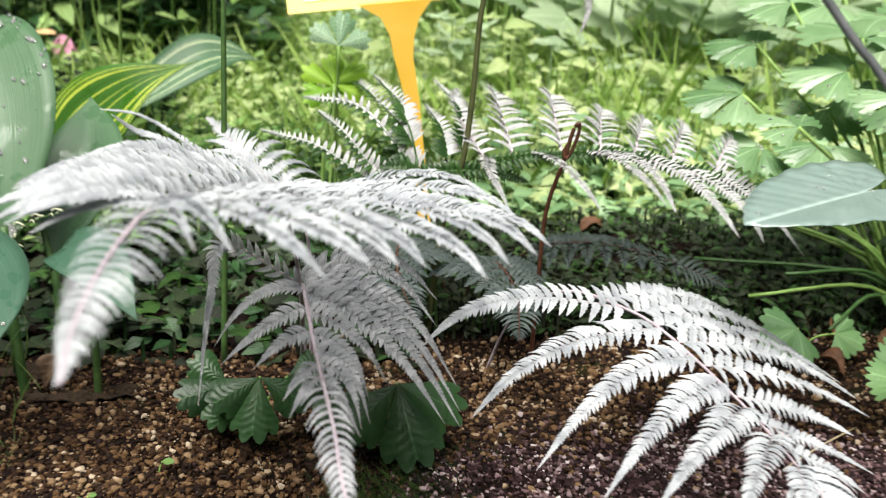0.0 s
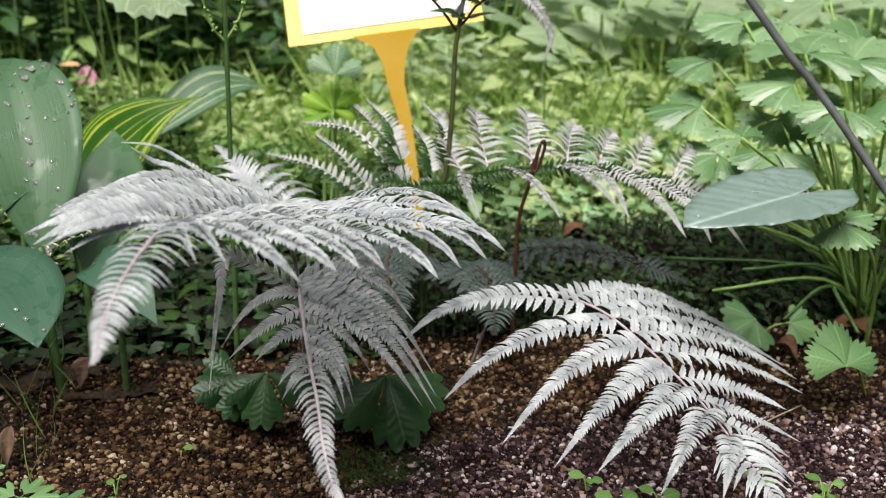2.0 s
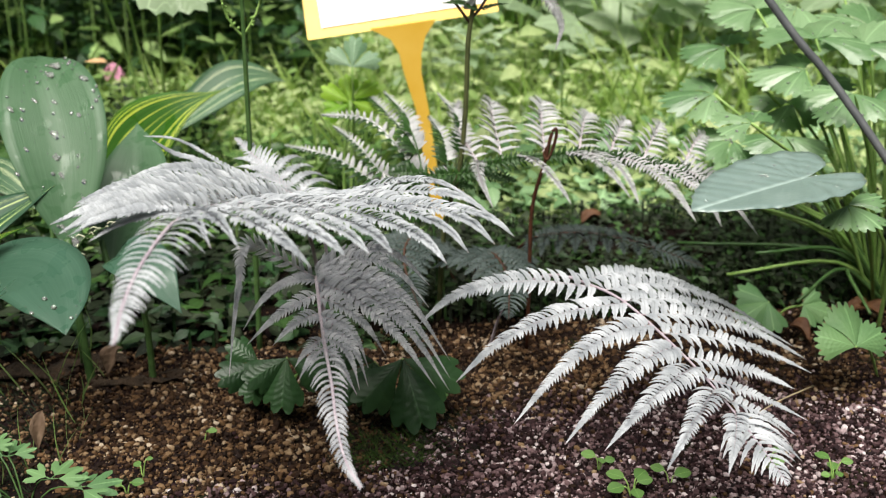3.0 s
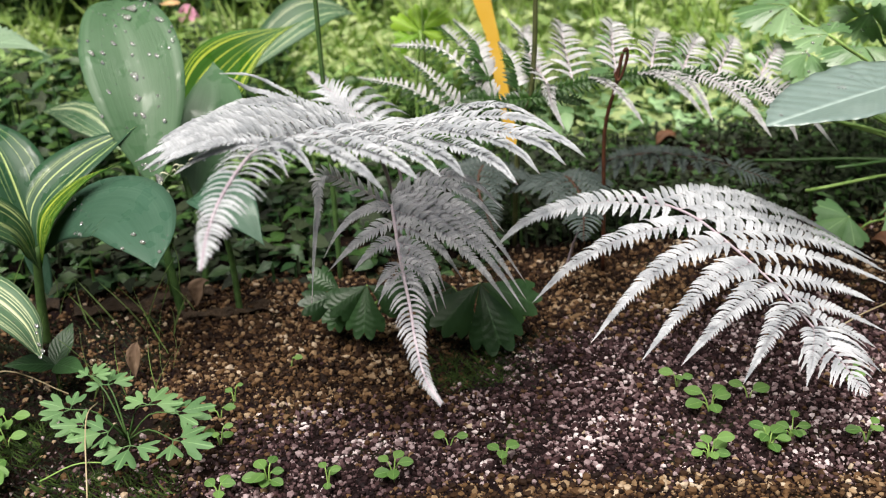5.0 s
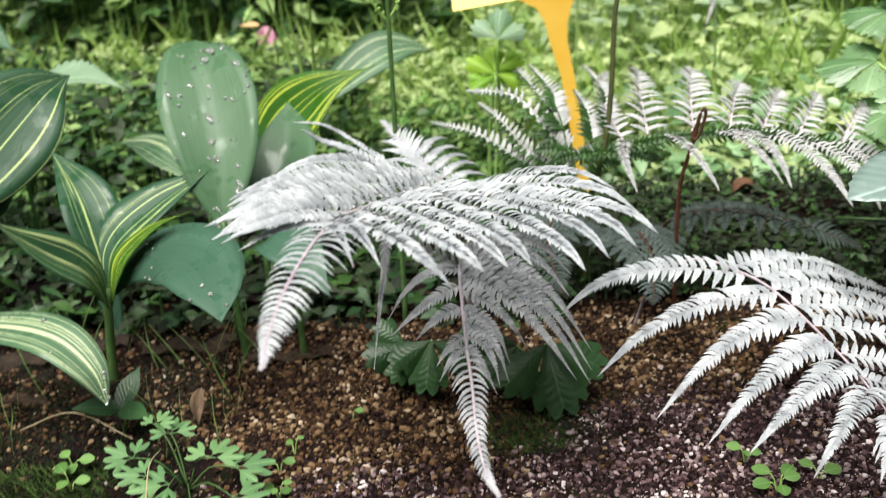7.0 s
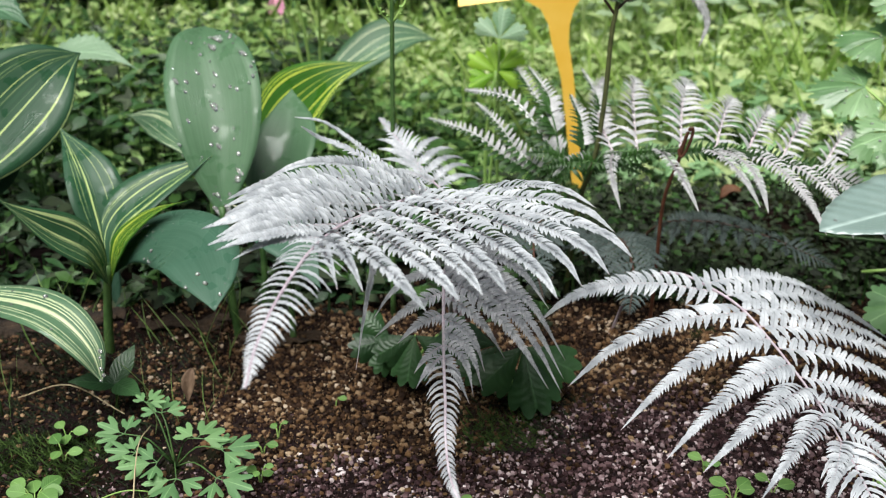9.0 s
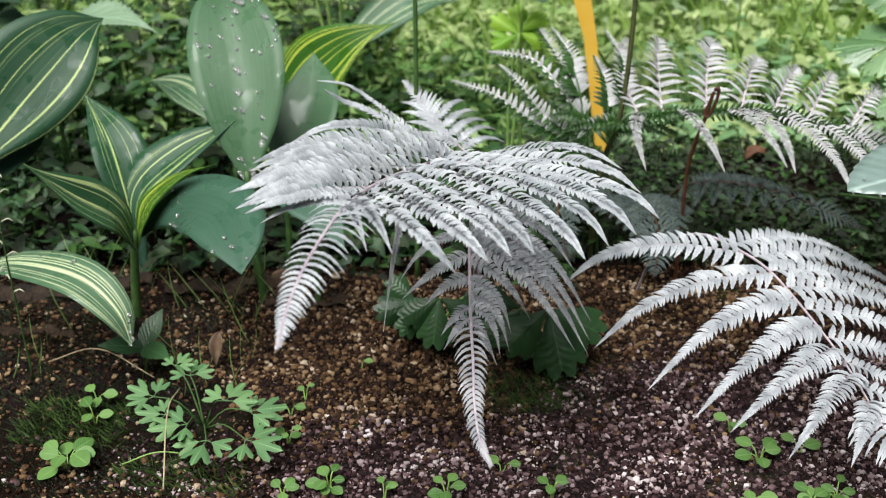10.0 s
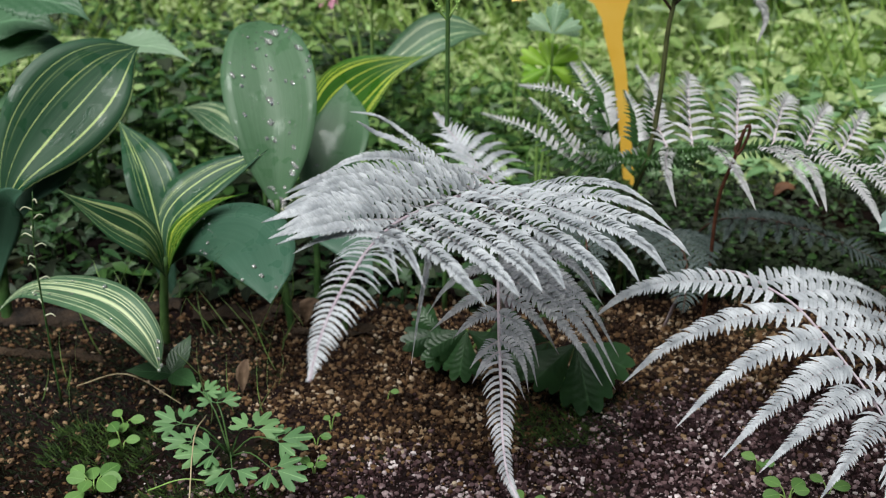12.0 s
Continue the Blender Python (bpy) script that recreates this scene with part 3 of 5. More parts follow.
def bare(x, y):
    """Loose grit thins out towards the shaded back."""
    return min(1.0, max(0.05 if x < 0.2 else 0.4, 1.0 - (y - 0.17 + max(0.0, x - 0.2) * 0.5) / 0.08))


def grains(name, count, material_of, label, want, seed, r_small, r_big, box):
    """Loose grit as one mesh of many separate, uneven grains."""
    rng = np.random.default_rng(seed)
    verts, faces, n = [], [], 0
    for _ in range(count):
        x, y = rng.uniform(box[0], box[1]), rng.uniform(box[2], box[3])
        if rng.random() > want(x, y) * bare(x, y):
            continue
        r = r_small + (r_big - r_small) * rng.random() ** 2.6
        shape = ICO_V * (1 + rng.uniform(-0.36, 0.36, (len(ICO_V), 1))) * (rng.uniform(0.65, 1.35, 3) * (1, 1, 0.85)) * r
        a = rng.uniform(0, 6.28)
        turn = np.array([[cos(a), -sin(a), 0], [sin(a), cos(a), 0], [0, 0, 1]])
        verts.append(shape @ turn.T + (x, y, lie(x, y) + r * rng.uniform(0.3, 0.9)))
        faces.append(ICO_F + n)
        n += len(ICO_V)
    me = bpy.data.meshes.new(name)
    me.from_pydata(np.concatenate(verts).tolist(), [], np.concatenate(faces).tolist())
    me.materials.append(material_of)
    return tagged(new(name, me), label, "grit", kind="stuff")


grains("brown_grit", 125000, BROWN_GRIT, "loose brown and ochre sand grains on the soil", lambda x, y: (1.05 - violet_here(x, y)) * (0.30 + 0.7 / (1 + math.exp(-60 * (x + 0.15)))) * (1 - 0.85 * math.exp(-((x + 0.19) / 0.10) ** 4 - ((y - 0.01) / 0.05) ** 4)), 3, 0.0005, 0.0023, (-0.42, 0.50, -0.115, 0.28))
grains("violet_grit", 110000, VIOLET_GRIT, "loose dark violet grit with pale grains", violet_here, 4, 0.0005, 0.0020, (-0.30, 0.50, -0.115, 0.26))

# ---- silver ferns ----
CROWN = (0.03, 0.17, 0.0)
fern = thing("painted_fern", CROWN, "silver-grey painted fern with arching fronds over the grit", "fern", "silver ferns")
OVER = [(0.03, 0.17, -0.01), (0.022, 0.15, 0.09), (0.010, 0.105, 0.148), (-0.008, 0.04, 0.173), (-0.027, -0.05, 0.200), (-0.033, -0.10, 0.212),
        (-0.036, -0.13, 0.217), (-0.041, -0.165, 0.216), (-0.044, -0.19, 0.211), (-0.0445, -0.21, 0.205)]
over = stem_frond(fern, OVER, PURPLE, 0.0016, "silver frond that arches forward to a drooping tip")
side_pinnae(over, OVER, [
    (0.19, (0.114, 0.050, 0.169), (0.072, 0.075, 0.172), 0.0145, None), (0.235, (0.129, -0.009, 0.165), (0.092, 0.025, 0.172), 0.0160, None),
    (0.212, (0.122, 0.020, 0.167), (0.082, 0.052, 0.173), 0.0145, None), (0.265, (0.110, -0.057, 0.179), (0.077, -0.010, 0.184), 0.0170, None), (0.29, (0.094, -0.078, 0.183), (0.065, -0.030, 0.189), 0.0145, None), (0.315, (0.081, -0.098, 0.186), (0.054, -0.050, 0.191), 0.0170, None),
    (0.365, (0.056, -0.114, 0.197), (0.034, -0.072, 0.200), 0.0155, None), (0.395, (0.045, -0.128, 0.203), (0.024, -0.090, 0.205), 0.0145, None), (0.425, (0.035, -0.143, 0.208), (0.014, -0.108, 0.210), 0.0145, None),
    (0.475, (0.021, -0.151, 0.207), (0.000, -0.128, 0.217), 0.0124, None), (0.52, (-0.006, -0.148, 0.214), None, 0.0088, None), (0.55, (-0.017, -0.148, 0.215), None, 0.0063, None)],
    SILVER, 1100, 0.012, (0.05, -0.35, 0.94), slant=0.60, ratio=0.40, fat=0.58, taper=0.80, sag=0.16, lean=0.20, cup=0.35)
side_pinnae(over, OVER, [
    (0.215, (-0.090, 0.060, 0.178), (-0.045, 0.085, 0.180), 0.0113, None), (0.25, (-0.104, 0.020, 0.182), (-0.053, 0.048, 0.185), 0.0155, None),
    (0.285, (-0.101, 0.000, 0.186), (-0.055, 0.022, 0.190), 0.0141, None), (0.32, (-0.096, -0.020, 0.190), (-0.055, -0.002, 0.194), 0.0155, None), (0.385, (-0.104, -0.038, 0.190), (-0.060, -0.042, 0.202), 0.0132, None),
    (0.35, (-0.099, -0.030, 0.190), (-0.058, -0.022, 0.198), 0.0132, None), (0.415, (-0.091, -0.058, 0.195), (-0.061, -0.060, 0.206), 0.0103, None), (0.44, (-0.093, -0.070, 0.196), (-0.061, -0.078, 0.209), 0.0103, None), (0.48, (-0.086, -0.082, 0.199), (-0.058, -0.092, 0.212), 0.0075, None), (0.515, (-0.075, -0.093, 0.200), None, 0.0057, None)],
    SILVER, 1200, 0.013, (-0.05, -0.45, 0.89), slant=0.30, ratio=0.40, fat=0.62, taper=0.70, sag=0.08, lean=0.36, cup=0.3)
end_lobes(over, OVER, 0.545, 0.028, 0.018, SILVER, 1300, (-0.10, -0.45, 0.88), gap=0.0050, lean=0.20, taper=0.85, droop=0.2, fat=0.31)

RISE = [(0.032, 0.18, -0.01), (0.030, 0.165, 0.085), (0.022, 0.150, 0.128), (0.008, 0.155, 0.143), (-0.010, 0.188, 0.151), (-0.034, 0.222, 0.164)]
rise = stem_frond(fern, RISE, PURPLE, 0.0013, "silver frond turned to the back")
side_pinnae(rise, RISE, [(0.52, (0.044, 0.196, 0.126), None, None, None), (0.58, (0.038, 0.212, 0.129), None, None, None), (0.64, (0.031, 0.217, 0.134), None, None, None), (0.70, (0.023, 0.222, 0.140), None, None, None), (0.76, (0.014, 0.226, 0.147), None, None, None),
                         (0.56, (-0.026, 0.150, 0.149), None, None, None), (0.62, (-0.028, 0.170, 0.151), None, None, None), (0.68, (-0.032, 0.185, 0.153), None, None, None), (0.74, (-0.034, 0.200, 0.155), None, None, None)],
            SILVER, 1400, 0.0066, (0.1, -0.72, 0.68), ratio=0.42, fat=0.42, slant=0.6, taper=0.7)
end_lobes(rise, RISE, 0.78, 0.012, 0.020, SILVER, 1450, (0.1, -0.72, 0.68), gap=0.0042, lean=0.5, taper=0.7)
pinna(rise, [(0.012, 0.125, 0.143), (-0.022, 0.138, 0.158), (-0.050, 0.160, 0.170), (-0.070, 0.176, 0.176), (-0.091, 0.179, 0.178)], (0.4, -0.4, 0.8), 0.0085, SILVER, 1460, slant=0.75, taper=0.6, ratio=0.46)
pinna(rise, [(0.008, 0.120, 0.148), (-0.020, 0.128, 0.158), (-0.048, 0.143, 0.168), (-0.068, 0.148, 0.174), (-0.080, 0.143, 0.184)], (0.4, -0.4, 0.8), 0.0090, SILVER, 1461, slant=0.75, taper=0.6, ratio=0.46)

UNDER = [(0.026, 0.16, -0.01), (0.024, 0.125, 0.06), (0.022, 0.085, 0.106), (0.022, 0.045, 0.120), (0.024, -0.015, 0.122), (0.026, -0.065, 0.127), (0.028, -0.10, 0.127), (0.029, -0.125, 0.124), (0.032, -0.148, 0.118), (0.038, -0.163, 0.113)]
under = stem_frond(fern, UNDER, PURPLE, 0.0014, "ash-grey lower frond in the shade")
side_pinnae(under, UNDER, [
    (0.24, (0.090, 0.055, 0.112), (0.058, 0.072, 0.130), None, None), (0.255, (0.088, 0.040, 0.104), (0.057, 0.062, 0.127), None, None), (0.27, (0.099, 0.027, 0.075), (0.062, 0.047, 0.118), None, None),
    (0.29, (0.097, 0.010, 0.072), (0.062, 0.038, 0.113), None, None), (0.305, (0.095, -0.004, 0.071), (0.061, 0.028, 0.110), None, None), 
    (0.325, (0.087, -0.005, 0.074), (0.055, 0.020, 0.110), None, None), (0.38, (0.060, 0.000, 0.092), (0.043, 0.004, 0.116), 0.009, None),
    (0.43, (0.048, -0.028, 0.100), (0.039, -0.018, 0.118), 0.0075, None), (0.465, (0.047, -0.045, 0.098), (0.038, -0.034, 0.119), 0.008, None), (0.50, (0.042, -0.060, 0.104), (0.036, -0.050, 0.121), 0.007, None), (0.535, (0.040, -0.076, 0.110), None, 0.006, None)],
    ASHEN, 1500, 0.0130, (0.05, -0.55, 0.83), slant=0.45, ratio=0.50, fat=0.52, taper=0.95, lean=0.30, cup=0.6, sag=0.2)
side_pinnae(under, UNDER, [
    (0.31, (-0.021, 0.028, 0.100), (-0.002, 0.045, 0.118), 0.0080, None), (0.37, (-0.017, 0.000, 0.104), (0.003, 0.010, 0.118), 0.0087, None),
    (0.42, (-0.002, -0.022, 0.113), None, 0.0087, None), (0.50, (0.010, -0.062, 0.119), None, 0.0065, None), (0.53, (0.012, -0.078, 0.120), None, 0.0058, None)],
    ASHEN, 1550, 0.007, (-0.1, -0.5, 0.85), slant=0.6, ratio=0.42, fat=0.46, taper=0.85)
pinna(under, [curve(UNDER, 0.29), (-0.016, 0.056, 0.142), (-0.022, 0.035, 0.126), (-0.024, 0.0, 0.113), (-0.025, -0.032, 0.101)], (-0.3, -0.85, 0.4), 0.0115, ASHEN, 1590, ratio=0.42, fat=0.4, slant=0.7, taper=1.3)
end_lobes(under, UNDER, 0.56, 0.0105, 0.0125, ASHEN, 1600, (0.0, -0.6, 0.8), gap=0.0046, lean=0.45, taper=0.7, droop=0.3, fat=0.31)

fern2 = thing("painted_fern", (0.15, 0.2, 0.0), "low silver painted fern spread over dark grit", "fern", "silver ferns")
LOW = [(0.15, 0.20, -0.01), (0.162, 0.175, 0.05), (0.183, 0.135, 0.083), (0.205, 0.10, 0.088), (0.219, 0.078, 0.086), (0.230, 0.050, 0.081), (0.240, 0.022, 0.075), (0.248, -0.002, 0.069), (0.254, -0.030, 0.063), (0.259, -0.060, 0.057), (0.262, -0.090, 0.052)]
low = stem_frond(fern2, LOW, PURPLE, 0.0012, "silver frond with a mauve rib")
side_pinnae(low, LOW, [
    (0.31, (0.083, 0.051, 0.088), (0.132, 0.083, 0.099), 0.0161, (-0.2, -0.5, 0.85)), (0.41, (0.098, -0.011, 0.080), (0.153, 0.046, 0.087), 0.0180, None), (0.50, (0.131, -0.015, 0.053), (0.183, 0.030, 0.076), 0.0176, None), (0.58, (0.151, -0.055, 0.062), (0.199, -0.004, 0.076), 0.0171, None),
    (0.655, (0.167, -0.076, 0.070), (0.209, -0.030, 0.076), 0.0161, None), (0.735, (0.194, -0.095, 0.068), (0.226, -0.050, 0.073), 0.0147, None), (0.81, (0.230, -0.088, 0.058), (0.244, -0.060, 0.064), 0.0105, None)],
    SILVER, 2100, 0.0175, (-0.05, -0.28, 0.96), slant=0.42, ratio=0.42, fat=0.48, taper=0.85, sag=0.2, shoulder=0.9)
side_pinnae(low, LOW, [
    (0.27, (0.300, 0.138, 0.062), (0.250, 0.132, 0.083), 0.0143, None), (0.33, (0.330, 0.108, 0.050), (0.272, 0.116, 0.077), 0.0166, None), (0.40, (0.342, 0.082, 0.045), (0.282, 0.092, 0.073), 0.0166, None), (0.46, (0.342, 0.062, 0.045), (0.288, 0.072, 0.070), 0.0161, None), (0.53, (0.333, 0.035, 0.049), (0.286, 0.044, 0.068), 0.0156, None),
    (0.62, (0.312, 0.014, 0.050), (0.282, 0.020, 0.062), 0.0124, None), (0.70, (0.303, -0.024, 0.050), (0.278, -0.008, 0.059), 0.0095, None), (0.77, (0.290, -0.038, 0.049), (0.274, -0.026, 0.057), 0.0112, None), (0.83, (0.284, -0.060, 0.046), None, 0.0088, None)],
    SILVER, 2200, 0.016, (0.15, -0.38, 0.92), slant=0.34, ratio=0.44, fat=0.46, taper=0.80, sag=0.2, shoulder=1.0)
end_lobes(low, LOW, 0.82, 0.030, 0.030, SILVER, 2300, (0.0, -0.4, 0.92), gap=0.0062, lean=0.55, taper=0.8, droop=0.2)

fern3 = thing("painted_fern", (0.125, 0.25, 0.0), "painted fern with raised silver pinnae and green edges", "fern", "silver ferns")
RACHIS = [(0.125, 0.25, -0.01), (0.121, 0.245, 0.08), (0.134, 0.225, 0.134), (0.160, 0.208, 0.147), (0.194, 0.206, 0.151), (0.224, 0.208, 0.150), (0.255, 0.210, 0.146), (0.290, 0.210, 0.138), (0.340, 0.200, 0.120)]
main = stem_frond(fern3, RACHIS, GREEN_STALK, 0.0012, "frond with green-edged upright pinnae")
side_pinnae(main, RACHIS, [(0.375, (0.179, 0.375, 0.153), (0.166, 0.290, 0.160), 0.019, None), (0.49, (0.226, 0.380, 0.151), (0.206, 0.290, 0.160), 0.020, None), (0.60, (0.256, 0.330, 0.151), (0.236, 0.270, 0.156), 0.018, None),
                           (0.70, (0.284, 0.312, 0.149), (0.262, 0.260, 0.152), 0.016, None), (0.80, (0.307, 0.292, 0.151), (0.288, 0.250, 0.150), 0.015, None), (0.90, (0.345, 0.285, 0.140), None, 0.012, None), (0.30, (0.150, 0.365, 0.156), (0.137, 0.290, 0.155), 0.013, None)],
            GREENISH, 3000, 0.017, (0.1, -0.80, 0.60), ratio=0.74, fat=0.25, slant=0.0, taper=0.28, sag=-0.08, rib=0.0014, lean=0.25, cup=0.5)
side_pinnae(main, RACHIS, [(0.31, (0.137, 0.108, 0.143), (0.136, 0.165, 0.150), 0.008, None), (0.43, (0.187, 0.100, 0.146), (0.180, 0.150, 0.155), 0.009, None), (0.56, (0.230, 0.112, 0.145), (0.220, 0.160, 0.156), 0.009, None), (0.60, (0.236, 0.112, 0.141), (0.232, 0.160, 0.155), 0.010, None),
                           (0.70, (0.276, 0.110, 0.127), (0.263, 0.160, 0.146), 0.011, None), (0.79, (0.300, 0.125, 0.118), (0.292, 0.165, 0.136), 0.010, None), (0.88, (0.330, 0.130, 0.108), None, 0.009, None)],
            GREENISH, 3100, 0.0080, (0.1, -0.45, 0.88), ratio=0.46, fat=0.36, slant=0.35, taper=0.6)
end_lobes(main, RACHIS, 0.90, 0.022, 0.016, GREENISH, 3150, (0.0, -0.6, 0.8), lean=0.3)
for k, (a, b) in enumerate((((0.140, 0.200, 0.142), (0.200, 0.197, 0.151)), ((0.190, 0.198, 0.150), (0.250, 0.196, 0.149)), ((0.236, 0.198, 0.149), (0.288, 0.196, 0.136)), ((0.272, 0.198, 0.142), (0.335, 0.192, 0.120)), ((0.128, 0.210, 0.136), (0.165, 0.204, 0.130)), ((0.124, 0.215, 0.134), (0.086, 0.212, 0.128)))):
    a, b = Vector(a), Vector(b)
    for up, back, wide in ((0.0, 0.0, 0.0085), (-0.004, 0.014, 0.010)):
        off = Vector((0.01 * (back > 0), back, up))
        pinna(main, [a + off, a.lerp(b, 0.5) + off + Vector((0, 0, 0.003)), b + off], (0.0, -0.9, 0.4), wide, FERN_GREEN, 3200 + k, ratio=0.52, fat=0.36, slant=0.35, taper=0.5, cup=0.5, lean=0.2, ribs=GREEN_STALK, rib=0.0007)
SIDE = [(0.120, 0.255, -0.01), (0.116, 0.26, 0.07), (0.108, 0.268, 0.118), (0.100, 0.285, 0.150), (0.086, 0.345, 0.166)]
back = stem_frond(fern3, SIDE, GREEN_STALK, 0.0012, "frond leaning to the back, one side dark green for its backs and shade")
for k, (pts, wide) in enumerate((([(0.090, 0.262, 0.104), (0.067, 0.265, 0.116), (0.037, 0.282, 0.131), (-0.002, 0.308, 0.135)], 0.014), ([(0.108, 0.268, 0.118), (0.096, 0.275, 0.130), (0.068, 0.300, 0.155), (0.028, 0.315, 0.158)], 0.015),
                                 ([(0.095, 0.262, 0.108), (0.074, 0.268, 0.122), (0.057, 0.282, 0.140), (0.038, 0.302, 0.152)], 0.012), ([(0.104, 0.275, 0.135), (0.096, 0.295, 0.146), (0.078, 0.380, 0.152), (0.069, 0.450, 0.148)], 0.015),
                                 ([(0.100, 0.285, 0.148), (0.098, 0.310, 0.157), (0.083, 0.362, 0.166)], 0.013), ([(0.125, 0.250, 0.132), (0.124, 0.275, 0.146), (0.118, 0.325, 0.153)], 0.015), ([(0.134, 0.250, 0.140), (0.140, 0.290, 0.155), (0.130, 0.370, 0.163)], 0.012),
                                 ([(0.128, 0.240, 0.128), (0.112, 0.225, 0.130), (0.098, 0.205, 0.126)], 0.008))):
    # dark green lobes on one side paint leaf backs and their shade
    pinna(back, pts, (0.15, -0.75, 0.65), wide, GREENISH, 3300 + k, ratio=0.55, fat=0.34, slant=0.2, taper=0.45, shade_side=-1, sag=0.02, lean=0.2, ribs=GREEN_STALK, rib=0.0008)
for k, (a, b) in enumerate((((0.112, 0.262, 0.100), (0.060, 0.270, 0.112)), ((0.108, 0.260, 0.090), (0.065, 0.255, 0.088)), ((0.115, 0.258, 0.110), (0.150, 0.270, 0.106)), ((0.112, 0.255, 0.118), (0.080, 0.262, 0.122)), ((0.120, 0.250, 0.122), (0.152, 0.250, 0.118)))):
    pinna(back, [a, Vector(a).lerp(Vector(b), 0.5) + Vector((0, 0, 0.004)), b], (0.0, -0.85, 0.5), 0.013, FERN_GREEN, 3400 + k, ratio=0.40, fat=0.42, slant=0.3, taper=0.5, ribs=GREEN_STALK)
fiddle = Geo()
tube(fiddle, [(0.180, 0.190, 0.0), (0.180, 0.190, 0.06), (0.180, 0.188, 0.115), (0.187, 0.184, 0.150), (0.190, 0.181, 0.170), (0.193, 0.180, 0.176), (0.194, 0.181, 0.170), (0.191, 0.182, 0.158), (0.188, 0.182, 0.153), (0.186, 0.183, 0.157), (0.188, 0.183, 0.162)], 0.0016, 0.0009, 50, 8)
tagged(part("fern_crozier", fiddle, RED_STIPE), "red-brown young fern stalk with a curled end", "fern")

# low fern; most of its darkness is shade painted into the leaf colour
fern4 = thing("painted_fern", (0.16, 0.30, 0.0), "low fern under the others, their shade put into its colour", "fern", "silver ferns")
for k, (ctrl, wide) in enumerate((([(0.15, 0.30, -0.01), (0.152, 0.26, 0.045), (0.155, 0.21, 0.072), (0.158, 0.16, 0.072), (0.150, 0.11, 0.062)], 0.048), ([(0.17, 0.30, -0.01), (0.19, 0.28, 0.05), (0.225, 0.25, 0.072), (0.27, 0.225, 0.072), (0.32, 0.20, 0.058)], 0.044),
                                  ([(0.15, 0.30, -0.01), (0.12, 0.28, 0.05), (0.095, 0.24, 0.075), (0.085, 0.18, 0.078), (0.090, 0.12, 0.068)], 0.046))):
    dusky = stem_frond(fern4, ctrl, STIPE, 0.0014, "grey-green frond with shade put into its colour")
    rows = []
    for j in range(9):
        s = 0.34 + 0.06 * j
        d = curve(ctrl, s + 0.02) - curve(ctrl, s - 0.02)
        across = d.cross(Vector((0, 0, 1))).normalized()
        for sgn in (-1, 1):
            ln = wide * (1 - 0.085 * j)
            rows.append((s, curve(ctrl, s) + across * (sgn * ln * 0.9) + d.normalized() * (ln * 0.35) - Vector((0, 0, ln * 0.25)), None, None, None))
    side_pinnae(dusky, ctrl, rows, SHADED_FERN, 4000 + 50 * k, 0.0100, (0.0, -0.4, 0.9), ratio=0.42, fat=0.44, slant=0.4, taper=0.6, ribs=STIPE)
    end_lobes(dusky, ctrl, 0.84, 0.018, 0.018, SHADED_FERN, 4040 + 50 * k, (0.0, -0.4, 0.9), lean=0.4)

# ---- lilies of the valley ----
LILY = namedtuple("LILY", "points width normal material fold shape seed drops cup")


def lily(at, leaves, stalks, label):
    plant = thing("lily_of_the_valley", at, label, "plant", "lilies of the valley")
    for pts, r in stalks:
        g = Geo()
        tube(g, pts, r, r * 0.7, 12, 8)
        part("stalk", g, GREEN_STALK, plant)
    for lf in leaves:
        ob = part("leaf", blade_geo(lf.points, lf.width, lf.normal, lf.fold, lf.shape, 0.06, lf.seed, cup=lf.cup, e=1.3 if lf.material is LILY_PLAIN else 1.8), lf.material, plant)
        thicken(ob, 0.0005)
        if lf.drops:
            drops(ob, ob, lf.drops, lf.seed)
        if lf.material is LILY_PLAIN and lf.drops > 40:
            drops(ob, ob, 26, lf.seed + 4, 0.0016, 0.0040, 0.22, 5)
    return plant


